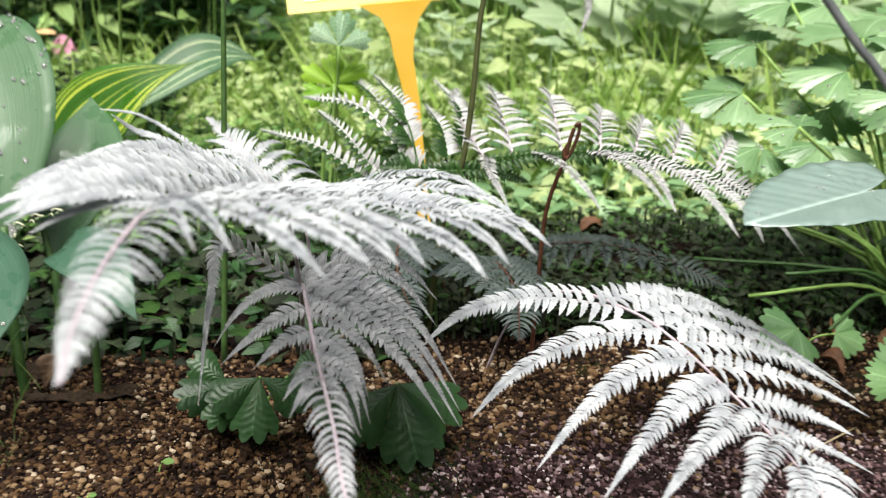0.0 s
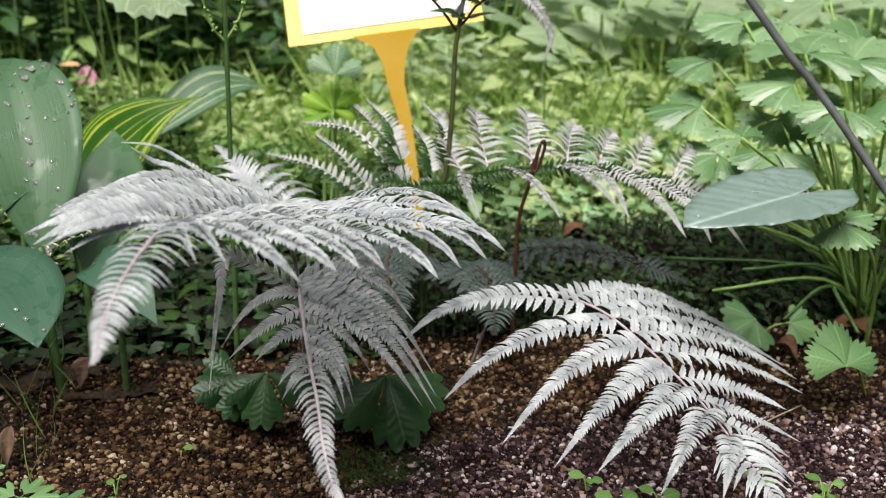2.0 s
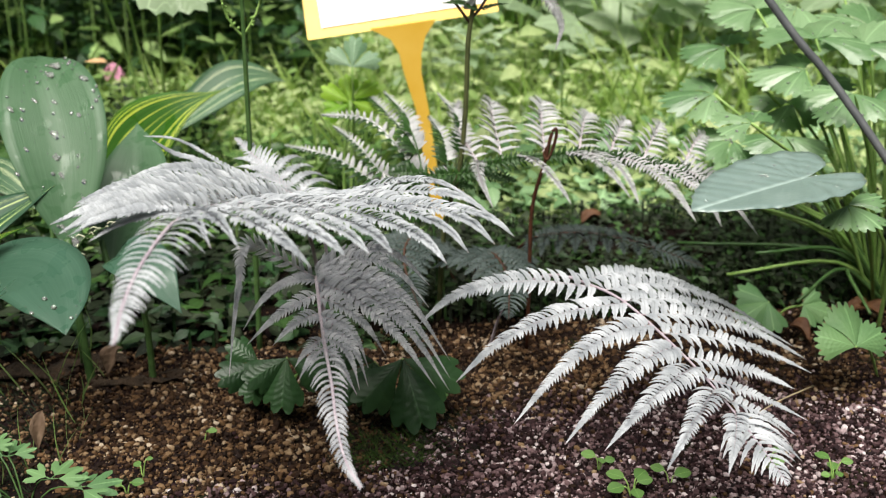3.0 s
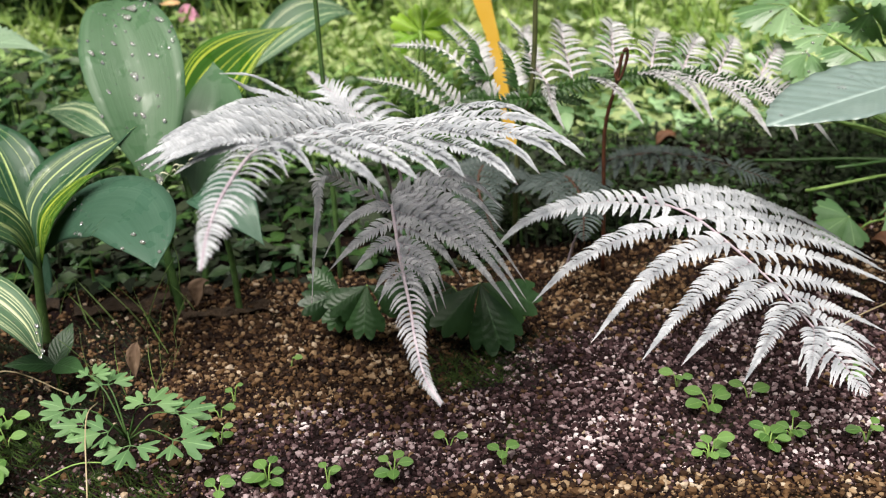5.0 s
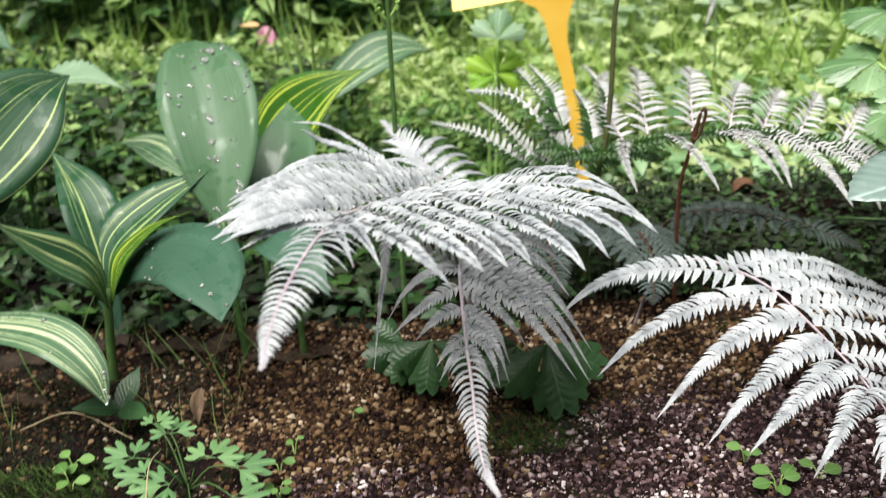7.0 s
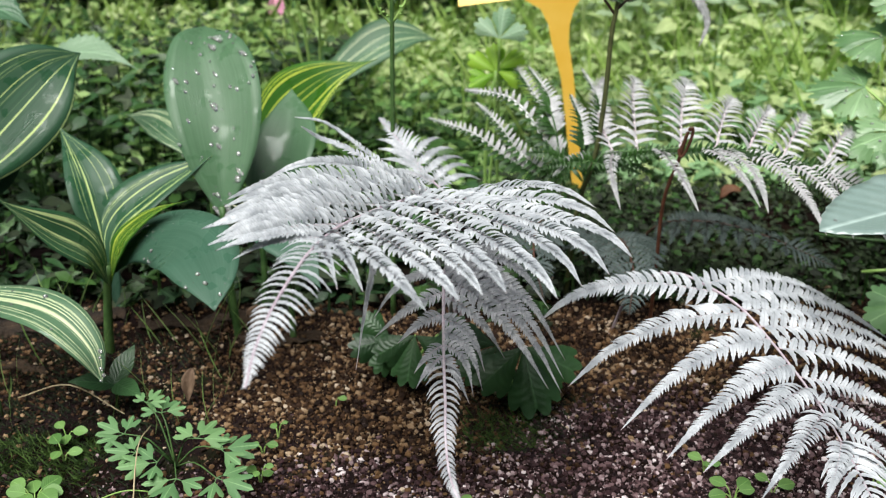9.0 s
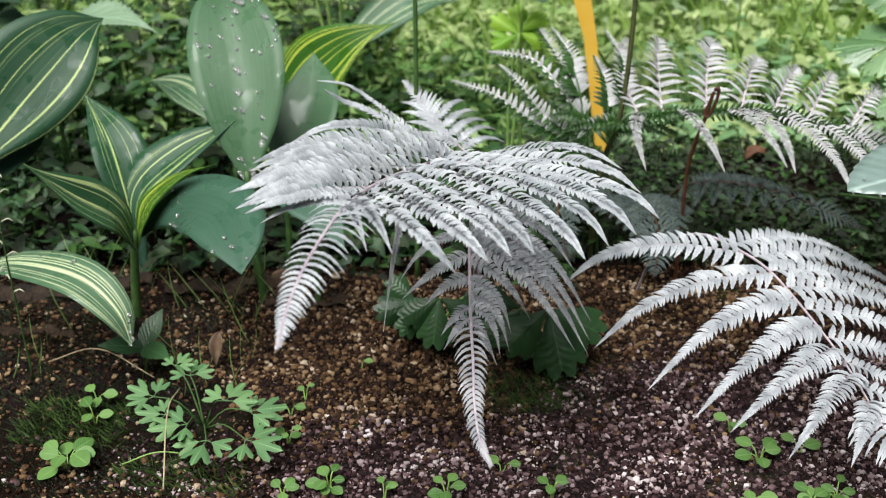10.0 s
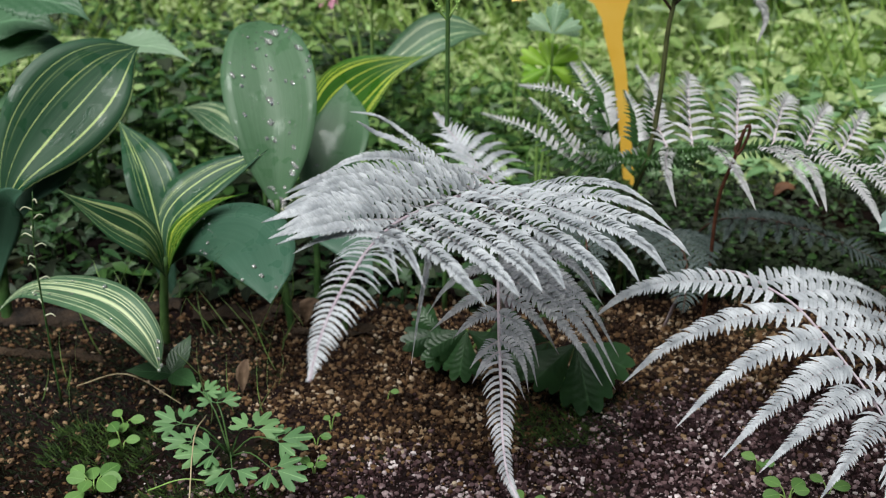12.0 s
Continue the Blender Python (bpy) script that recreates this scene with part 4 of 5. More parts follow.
lily((-0.15, 0.19, 0), [
    LILY([(-0.149, 0.180, 0.096), (-0.151, 0.195, 0.126), (-0.156, 0.218, 0.160), (-0.166, 0.246, 0.188), (-0.177, 0.272, 0.206), (-0.182, 0.300, 0.212)], 0.070, (0.12, -0.85, 0.50), LILY_PLAIN, 0.26, 0.52, 3, 90, 0.05),
    LILY([(-0.135, 0.235, 0.060), (-0.125, 0.265, 0.095), (-0.118, 0.300, 0.124), (-0.120, 0.335, 0.150)], 0.056, (-0.1, -0.5, 0.85), LILY_PLAIN, 0.2, 0.5, 4, 12, 0.05),
    LILY([(-0.168, 0.34, 0.080), (-0.143, 0.336, 0.108), (-0.116, 0.334, 0.136), (-0.084, 0.332, 0.162), (-0.045, 0.334, 0.178)], 0.066, (-0.45, -0.75, 0.5), LILY_LIME, 0.2, 0.45, 5, 0, 0.0),
    LILY([(-0.14, 0.47, 0.085), (-0.10, 0.49, 0.118), (-0.06, 0.505, 0.145), (-0.03, 0.518, 0.150), (-0.002, 0.53, 0.142)], 0.045, (-0.2, -0.7, 0.7), LILY_CREAM, 0.2, 0.5, 6, 8, 0.0),
    LILY([(-0.200, 0.34, 0.070), (-0.232, 0.365, 0.090), (-0.262, 0.39, 0.099), (-0.294, 0.41, 0.097)], 0.032, (0.3, -0.7, 0.7), LILY_CREAM, 0.25, 0.5, 7, 10, 0.0),
    LILY([(-0.128, 0.20, 0.07), (-0.112, 0.16, 0.100), (-0.088, 0.135, 0.098), (-0.066, 0.11, 0.076)], 0.036, (0.0, -0.6, 0.8), LILY_DARK, 0.2, 0.55, 8, 0, 0.0),
], [([(-0.140, 0.165, -0.01), (-0.146, 0.172, 0.05), (-0.149, 0.180, 0.106)], 0.0034), ([(-0.098, 0.165, -0.01), (-0.100, 0.168, 0.05), (-0.110, 0.17, 0.095)], 0.0026), ([(-0.128, 0.20, -0.01), (-0.126, 0.205, 0.05), (-0.135, 0.22, 0.09)], 0.003), ([(-0.155, 0.37, -0.01), (-0.158, 0.365, 0.05), (-0.166, 0.342, 0.086)], 0.003), ([(-0.195, 0.32, -0.01), (-0.197, 0.33, 0.05), (-0.200, 0.34, 0.074)], 0.0024)],
    "lily of the valley with broad wet leaves and striped ones")
lily((-0.235, 0.14, 0), [
    LILY([(-0.222, 0.140, 0.070), (-0.203, 0.136, 0.090), (-0.176, 0.120, 0.107), (-0.148, 0.092, 0.115), (-0.131, 0.062, 0.109), (-0.122, 0.036, 0.098)], 0.054, (0.15, -0.70, 0.70), LILY_DARK, 0.12, 0.60, 13, 30, -0.06),
    LILY([(-0.228, 0.142, 0.060), (-0.226, 0.158, 0.096), (-0.197, 0.176, 0.121), (-0.158, 0.200, 0.139)], 0.039, (-0.3, -0.6, 0.7), LILY_STRIPED, 0.25, 0.55, 14, 0, 0.0),
    LILY([(-0.229, 0.144, 0.062), (-0.233, 0.160, 0.095), (-0.247, 0.182, 0.128), (-0.280, 0.220, 0.152)], 0.039, (0.4, -0.7, 0.5), LILY_STRIPED, 0.25, 0.55, 15, 0, 0.0),
    LILY([(-0.227, 0.138, 0.060), (-0.232, 0.124, 0.092), (-0.248, 0.100, 0.120), (-0.270, 0.078, 0.154)], 0.040, (0.35, -0.4, 0.85), LILY_BAND, 0.25, 0.5, 16, 0, 0.0),
    LILY([(-0.226, 0.140, 0.06), (-0.218, 0.138, 0.085), (-0.207, 0.138, 0.102), (-0.182, 0.130, 0.124), (-0.154, 0.120, 0.138)], 0.020, (-0.3, -0.5, 0.8), LILY_LIME, 0.25, 0.4, 17, 0, 0.0),
    LILY([(-0.245, 0.20, 0.0), (-0.252, 0.205, 0.04), (-0.262, 0.21, 0.075)], 0.016, (0.2, -0.8, 0.5), LILY_DARK, 0.25, 0.5, 18, 0, 0.0),
], [([(-0.236, 0.142, -0.01), (-0.232, 0.14, 0.03), (-0.227, 0.140, 0.075)], 0.0042)],
    "lily of the valley with dark leaves striped in cream")
lily((-0.37, 0.165, 0), [
    LILY([(-0.366, 0.175, 0.085), (-0.356, 0.190, 0.115), (-0.340, 0.212, 0.140), (-0.317, 0.240, 0.166), (-0.297, 0.264, 0.184), (-0.281, 0.288, 0.191)], 0.078, (0.35, -0.80, 0.45), LILY_STRIPED, 0.10, 0.56, 23, 0, 0.04),
    LILY([(-0.360, 0.105, 0.010), (-0.343, 0.100, 0.042), (-0.311, 0.090, 0.070), (-0.271, 0.070, 0.082), (-0.232, 0.050, 0.083), (-0.207, 0.036, 0.068), (-0.198, 0.030, 0.046)], 0.033, (0.1, -0.25, 0.95), LILY_CREAM, 0.22, 0.62, 24, 40, -0.1),
    LILY([(-0.372, 0.17, 0.05), (-0.362, 0.20, 0.10), (-0.335, 0.23, 0.122), (-0.305, 0.25, 0.13)], 0.05, (0.3, -0.7, 0.5), LILY_DARK, 0.2, 0.5, 25, 0, 0.0),
    LILY([(-0.372, 0.16, 0.03), (-0.366, 0.165, 0.07), (-0.350, 0.160, 0.105), (-0.330, 0.15, 0.12)], 0.030, (0.4, -0.7, 0.5), LILY_DARK, 0.2, 0.5, 26, 0, 0.0),
], [([(-0.372, 0.165, -0.01), (-0.370, 0.168, 0.04), (-0.366, 0.175, 0.09)], 0.005), ([(-0.362, 0.105, -0.01), (-0.361, 0.105, 0.012)], 0.003)],
    "lily of the valley with a broad dark striped leaf")


# ---- lobed plants ----
def leafy(name, at, leaves, leaf_material, stalk_material, label, category="plant", group="", stalk=0.0013, lobes=3, depth=0.42, teeth=4, seed=0, wet=0, face=(0, -0.35, 0.9)):
    """A plant of lobed leaves on thin stalks: leaves are (end of stalk, direction, size)."""
    plant = thing(name, at, label, category, group)
    for k, (end, d, size) in enumerate(leaves):
        g = Geo()
        a, e = Vector(at), Vector(end)
        tube(g, [a - Vector((0, 0, 0.008)), a.lerp(e, 0.4) + Vector((0, 0, 0.12 * (e - a).length)), e], stalk, stalk * 0.7, 8, 6)
        part("stalk", g, stalk_material, plant)
        g = Geo()
        d = Vector(d)
        up = Vector(face)
        lobed(g, e, d, up, size, lobes, depth, teeth, seed + k)
        ob = part("leaf", g, leaf_material, plant)
        if wet:
            drops(ob, ob, wet, seed + k, 0.0004, 0.0016)
    return plant


def fan(geo, base, d, up, size, teeth=7, spread=0.66, sag=0.22, slot=0, notch=0.16):
    """A wedge-shaped leaflet: narrow at its base, pleated along the veins, scalloped at its end."""
    base, d, up = Vector(base), Vector(d).normalized(), Vector(up).normalized()
    side = d.cross(up).normalized()
    up = side.cross(d).normalized()
    cols, rings = teeth * 4 + 1, (0.02, 0.25, 0.5, 0.75, 0.9, 1.0)
    verts, uvs = [], []
    for q in rings:
        for k in range(cols):
            f = 2 * k / (cols - 1) - 1
            a = f * spread * (0.75 + 0.25 * q)
            tooth = abs(sin(pi * teeth * (f + 1) / 2))
            r = size * q * (1 - 0.24 * f * f) * (1 + notch * (tooth - 0.6) * (q == 1.0 if notch < 0.2 else max(0.0, q - 0.35) / 0.65))
            fall = -sag * q * q * size - 0.10 * size * q * f * f
            pleat = 0.007 * size * q * cos(pi * teeth * (f + 1))
            verts.append(base + d * (r * cos(a)) + side * (r * sin(a)) + up * (fall + pleat + 0.12 * size * q))
            uvs.append((f, q))
    faces = [(j * cols + k, j * cols + k + 1, (j + 1) * cols + k + 1, (j + 1) * cols + k) for j in range(len(rings) - 1) for k in range(cols - 1)]
    geo.add(verts, faces, uvs, slot)


def threefold(name, at, leaves, leaf_material, label, category="plant", group="", stalk=0.0012, face=(0, -0.35, 0.9), wet=0, seed=0, joined=False, teeth=7, spread=0.66):
    """A plant whose leaves are three scalloped leaflets on one stalk: (end of stalk, direction, size)."""
    plant = thing(name, at, label, category, group)
    rnd = random.Random(seed)
    for k, (end, d, size) in enumerate(leaves):
        a, e = Vector(at), Vector(end)
        g = Geo()
        tube(g, [a - Vector((0, 0, 0.008)), a.lerp(e, 0.45) + Vector((rnd.uniform(-0.004, 0.004), 0, 0.12 * (e - a).length)), e], stalk, stalk * 0.65, 10, 6)
        part("stalk", g, LIGHT_STALK, plant)
        up = (Vector(face) + Vector((rnd.uniform(-0.15, 0.15), rnd.uniform(-0.1, 0.1), 0))).normalized()
        d = Vector(d) - up * Vector(d).dot(up)
        g = Geo()
        for turn in (-1.25, 0.0, 1.25):
            q = Matrix.Rotation(turn * (0.82 if joined else 1.0) + rnd.uniform(-0.1, 0.1), 3, up) @ d
            fan(g, e, q, up + Vector((rnd.uniform(-0.12, 0.12), 0, 0)), size * (1.0 if turn == 0 else 0.88), teeth, spread)
            if not joined or turn > 0:
                ob = part("leaf", g, leaf_material, plant)
                if wet:
                    drops(ob, ob, wet, seed + k, 0.0004, 0.0014)
                g = Geo()
    return plant


threefold("dark_leaved_plant", (-0.004, 0.125, 0), [((0.000, 0.108, 0.042), (-0.05, -0.75, -0.65), 0.036), ((-0.018, 0.115, 0.034), (-0.9, -0.3, -0.1), 0.030), ((0.016, 0.12, 0.036), (0.8, -0.3, -0.2), 0.026)], DARK_LEAF,
          "small plant with dark green lobed leaves under the fern", seed=3, joined=True, teeth=4, spread=0.55, face=(0, -0.75, 0.6))
threefold("dark_leaved_plant", (0.072, 0.105, 0), [((0.076, 0.090, 0.046), (0.15, -0.70, -0.65), 0.048), ((0.058, 0.10, 0.040), (-0.6, -0.55, -0.4), 0.034)], DARK_LEAF,
          "small plant with dark green lobed leaves on the grit", seed=5, joined=True, teeth=4, spread=0.55, face=(0, -0.75, 0.6))
threefold("lobed_seedling", (0.385, 0.215, 0), [((0.376, 0.20, 0.026), (-0.3, -0.4, 0.35), 0.030), ((0.405, 0.20, 0.022), (0.6, -0.5, 0.2), 0.022)], CLOVER_LEAF, "small green lobed plant on dark soil", seed=7, joined=True, teeth=4, face=(0, -0.6, 0.8))
threefold("lobed_seedling", (0.432, 0.12, 0), [((0.383, 0.075, 0.046), (-0.05, 0.55, 0.65), 0.032)], CLOVER_LEAF, "green three-leaved plant on dark grit", seed=8, teeth=8, spread=0.72, face=(0, -0.72, 0.7))
threefold("leafy_clump", (0.49, 0.24, 0),
          [((0.333, 0.17, 0.179), (-0.35, 0.30, 0.8), 0.030), ((0.417, 0.26, 0.223), (0.30, 0.25, 0.9), 0.057), ((0.353, 0.30, 0.172), (-0.9, 0.1, 0.25), 0.043), ((0.416, 0.27, 0.197), (-0.85, 0.2, 0.35), 0.043), ((0.428, 0.21, 0.190), (-0.5, -0.5, 0.2), 0.040),
           ((0.376, 0.10, 0.139), (0.45, -0.75, -0.4), 0.029), ((0.423, 0.30, 0.163), (-0.4, -0.5, 0.1), 0.040), ((0.483, 0.30, 0.225), (0.2, 0.3, 0.7), 0.049), ((0.432, 0.28, 0.182), (0.4, -0.6, 0.1), 0.040),
           ((0.470, 0.22, 0.200), (0.5, -0.5, 0.1), 0.043), ((0.520, 0.26, 0.235), (0.3, -0.6, 0.1), 0.044), ((0.440, 0.35, 0.235), (-0.5, -0.3, 0.4), 0.046), ((0.500, 0.17, 0.140), (0.2, -0.7, -0.2), 0.038), ((0.530, 0.22, 0.195), (0.3, -0.6, 0.0), 0.040), ((0.452, 0.14, 0.140), (0.4, -0.6, -0.1), 0.037),
           ((0.372, 0.33, 0.205), (-0.5, 0.2, 0.6), 0.040), ((0.392, 0.24, 0.150), (-0.3, -0.6, 0.2), 0.038), ((0.360, 0.27, 0.140), (-0.7, -0.4, 0.1), 0.034), ((0.445, 0.24, 0.220), (0.3, 0.3, 0.7), 0.046), ((0.462, 0.18, 0.172), (0.4, -0.5, 0.2), 0.040), ((0.400, 0.34, 0.235), (-0.4, 0.3, 0.7), 0.045), ((0.480, 0.36, 0.262), (0.1, 0.3, 0.8), 0.050), ((0.510, 0.32, 0.205), (0.4, -0.3, 0.4), 0.045)],
          MID_LEAF, "clump of wet lobed green leaves on pale stalks", seed=20, stalk=0.0018, wet=8, face=(-0.1, -0.28, 0.95))
runner = thing("trailing_stalks", (0.49, 0.23, 0), "pale green leaf stalks sprawling over dark soil", "plant")
for k, (x, y, z) in enumerate(((0.33, 0.29, 0.045), (0.36, 0.25, 0.03), (0.40, 0.20, 0.025), (0.39, 0.33, 0.07), (0.44, 0.16, 0.03), (0.38, 0.28, 0.10), (0.42, 0.30, 0.13), (0.35, 0.33, 0.08), (0.37, 0.22, 0.06), (0.41, 0.25, 0.09), (0.43, 0.20, 0.10))):
    g = Geo()
    tube(g, [(0.50, 0.23, 0.0), (0.45, 0.235 + 0.2 * (y - 0.235), 0.03 + z * 0.4), (x, y, z)], 0.0022, 0.0013, 10, 6)
    part("stalk", g, LIGHT_STALK if k % 2 else GREEN_STALK, runner)
heart = thing("heart_leaved_plant", (0.45, 0.17, 0), "broad wet heart-shaped leaf on a long stalk", "plant")
g = Geo()
tube(g, [(0.46, 0.18, -0.01), (0.44, 0.15, 0.08), (0.39, 0.12, 0.14), (0.340, 0.098, 0.157)], 0.0018, 0.0012, 10, 6)
part("stalk", g, LIGHT_STALK, heart)
g = Geo()
HEART_EDGE = ((0, 1.0), (14, 0.84), (30, 0.66), (50, 0.52), (75, 0.45), (105, 0.44), (130, 0.47), (152, 0.46), (168, 0.34), (177, 0.06))
axis = (Vector((0.254, 0.062, 0.153)) - Vector((0.340, 0.100, 0.158)))
over_it = Vector((0.06, -0.10, 0.99)).normalized()
beside = axis.cross(over_it).normalized()
over_it = beside.cross(axis).normalized()
ring = [a * side for side in (-1, 1) for a in ([x * 3 for x in range(59, -1, -1)] if side < 0 else [x * 3 for x in range(1, 60)])]
verts, uvs = [Vector((0.340, 0.100, 0.158))], [(0.0, 0.0)]
for q in (0.3, 0.6, 0.85, 1.0):
    for a in ring:
        r = axis.length * q * np.interp(abs(a), [e[0] for e in HEART_EDGE], [e[1] for e in HEART_EDGE]) * (1 + 0.012 * sin(a * 0.9) * (q == 1.0))
        u, v = cos(radians(a)) * r, sin(radians(a)) * r * 0.88
        rise = 0.22 * abs(v) - 3.2 * v * v - 0.2 * u * u + 0.0006 * sin(7 * a / 30) * q
        verts.append(Vector((0.340, 0.100, 0.158)) + axis.normalized() * u + beside * v + over_it * rise)
        uvs.append((max(-1.0, min(1.0, v / 0.03)), u / axis.length))
n = len(ring)
g.add(verts, [(0, 1 + k, 2 + k) for k in range(n - 1)] + [(1 + j * n + k, 1 + (j + 1) * n + k, 2 + (j + 1) * n + k, 2 + j * n + k) for j in range(3) for k in range(n - 1)], uvs)
leaf = part("leaf", g, HEART_LEAF, heart)
thicken(leaf, 0.0004)
drops(leaf, leaf, 30, 9, 0.0004, 0.0014)

# ---- label on a stake, tube, scapes ----
sign = thing("plant_label", (0.147, 0.45, 0.0), "yellow plastic plant label with a white face on a stake", "sign")
g = Geo()


def slab(geo, outline, y0, y1, slot=0, back=0.0):
    n = len(outline)
    geo.add([(x, y0 + (z - 0.19) * back, z) for x, z in outline] + [(x, y1 + (z - 0.19) * back, z) for x, z in outline],
            [tuple(range(n)), tuple(range(2 * n - 1, n - 1, -1))] + [(i, i + n, (i + 1) % n + n, (i + 1) % n) for i in range(n)], slot=slot)


slab(g, [(0.143, -0.02), (0.153, -0.02), (0.1315, 0.130), (0.1245, 0.165), (0.1245, 0.182), (0.128, 0.198), (0.138, 0.214), (0.077, 0.206), (0.096, 0.196), (0.104, 0.182), (0.108, 0.165), (0.119, 0.130)], 0.447, 0.453)
part("stake", g, YELLOW, sign, smooth=False)
g = Geo()
slab(g, [(0.020, 0.196), (0.200, 0.218), (0.190, 0.328), (0.008, 0.306)], 0.445, 0.449, 0, 0.8)
part("plate", g, YELLOW, sign, smooth=False)
g = Geo()
slab(g, [(0.033, 0.206), (0.188, 0.2255), (0.181, 0.316), (0.021, 0.297)], 0.4435, 0.446, 0, 0.8)
part("face", g, WHITE, sign, "white printed face", smooth=False)
g = Geo()
for row, z in enumerate((0.240, 0.255, 0.270)):
    for k in range(8):
        if row == 0 and k == 4:
            continue
        x = 0.062 + 0.0110 * k
        slab(g, [(x, z + 0.12 * (x - 0.06)), (x + 0.008, z + 0.12 * (x - 0.052)), (x + 0.0075, z + 0.008 + 0.12 * (x - 0.052)), (x - 0.0005, z + 0.008 + 0.12 * (x - 0.06))], 0.4428, 0.4436, 0, 0.8)
part("print", g, RED_INK, sign, "red print", smooth=False)

g = Geo()
tube(g, [(0.523, 0.06, 0.0), (0.434, 0.15, 0.148), (0.394, 0.19, 0.210), (0.351, 0.22, 0.266), (0.15, 0.37, 0.56)], 0.0030, 0.0030, 16, 12)
tagged(part("support_rod", g, ROD), "thin grey rod leaning over the leaves", "rod")


def scape(at, pts, r, label, twigs, bead):
    plant = thing("flower_stalk", at, label, "plant")
    g = Geo()
    tube(g, pts, r, r * 0.6, 16, 8)
    part("stalk", g, GREEN_STALK, plant)
    for t in twigs:
        g = Geo()
        tube(g, t, r * 0.5, r * 0.3, 8, 6)
        part("twig", g, LIGHT_STALK, plant)
        g = Geo()
        for k in range(14):
            p = curve(t, 0.25 + 0.75 * k / 13)
            off = Vector((random.uniform(-1, 1), random.uniform(-1, 1), random.uniform(-0.3, 1))).normalized() * 0.0022
            v = ICO_V * bead + np.array(p + off)
            g.add(v.tolist(), ICO_F.tolist())
        part("bud_spray", g, LIGHT_STALK, plant)
    return plant


scape((-0.022, 0.208, 0), [(-0.024, 0.208, -0.01), (-0.023, 0.208, 0.10), (-0.0225, 0.208, 0.169), (-0.022, 0.208, 0.267), (-0.021, 0.208, 0.34)], 0.0022, "upright green flower stalk with budded twigs",
      [[(-0.022, 0.208, 0.238), (-0.032, 0.206, 0.252), (-0.038, 0.205, 0.275)], [(-0.022, 0.208, 0.240), (-0.013, 0.206, 0.255), (-0.006, 0.205, 0.275)]], 0.0013)
top = thing("fern_scape", (0.125, 0.245, 0), "tall dark fern stalk with small silver side leaves", "fern")
OLIVE = simple("olive_stalk", (0.045, 0.055, 0.02), (0.11, 0.12, 0.045), 0.5, 150.0)
g = Geo()
tube(g, [(0.118, 0.25, -0.01), (0.122, 0.245, 0.08), (0.133, 0.239, 0.132), (0.137, 0.239, 0.18), (0.138, 0.239, 0.225), (0.140, 0.239, 0.243), (0.142, 0.239, 0.258), (0.145, 0.239, 0.281), (0.147, 0.239, 0.305)], 0.0022, 0.0015, 24, 8)
part("stalk", g, OLIVE, top)
g = Geo()
tube(g, [(0.139, 0.239, 0.242), (0.130, 0.237, 0.254), (0.122, 0.235, 0.263), (0.113, 0.233, 0.271), (0.103, 0.231, 0.276), (0.088, 0.229, 0.282)], 0.0012, 0.0007, 16, 6)
twig = part("twig", g, STIPE, top, "thin dark side twig with pale leaf buds")
for k, (pts, wide) in enumerate((([(0.121, 0.235, 0.264), (0.124, 0.232, 0.270), (0.128, 0.230, 0.279)], 0.0062), ([(0.135, 0.238, 0.252), (0.139, 0.236, 0.257), (0.142, 0.234, 0.264)], 0.0050), ([(0.104, 0.231, 0.276), (0.101, 0.230, 0.281), (0.100, 0.229, 0.290)], 0.0055))):
    pinna(twig, pts, (0.2, -0.9, 0.3), wide, GREENISH, 50 + k, taper=0.45, ratio=0.4, fat=0.6)
for k in range(7):
    g = Geo()
    a = -1.2 + 0.4 * k
    oval(g, (0.114, 0.233, 0.270), (sin(a), -0.2 * cos(3 * k), cos(a) * 0.9), (0, -1, 0.2), 0.010, 0.0038, 0.4, 0.1)
    part("bud_scale", g, BUFF, twig)
g = Geo()
tube(g, [(0.140, 0.239, 0.245), (0.146, 0.237, 0.252), (0.151, 0.235, 0.260), (0.160, 0.232, 0.267), (0.170, 0.230, 0.270)], 0.0013, 0.0008, 14, 6)
bough = part("twig", g, STIPE, top, "thin dark side twig with green leaflets")
pinna(bough, [(0.166, 0.231, 0.269), (0.180, 0.227, 0.272), (0.191, 0.223, 0.263), (0.199, 0.220, 0.252), (0.203, 0.218, 0.241), (0.199, 0.217, 0.225)], (-0.3, -0.8, 0.5), 0.0085, GREENISH, 60, taper=0.5, ratio=0.42, fat=0.48)
for k, (pts, wide) in enumerate((([(0.145, 0.237, 0.252), (0.132, 0.235, 0.257), (0.117, 0.233, 0.257)], 0.0045), ([(0.155, 0.234, 0.262), (0.142, 0.232, 0.267), (0.129, 0.230, 0.269)], 0.0045), ([(0.160, 0.232, 0.267), (0.152, 0.230, 0.274), (0.140, 0.228, 0.281)], 0.0050),
                                 ([(0.157, 0.233, 0.262), (0.165, 0.232, 0.264), (0.173, 0.230, 0.266)], 0.0028), ([(0.147, 0.237, 0.252), (0.157, 0.236, 0.255), (0.167, 0.235, 0.256)], 0.0026))):
    pinna(bough, pts, (0.1, -0.8, 0.6), wide, FERN_GREEN, 70 + k, taper=0.5, ratio=0.6, fat=0.5, ribs=STIPE)

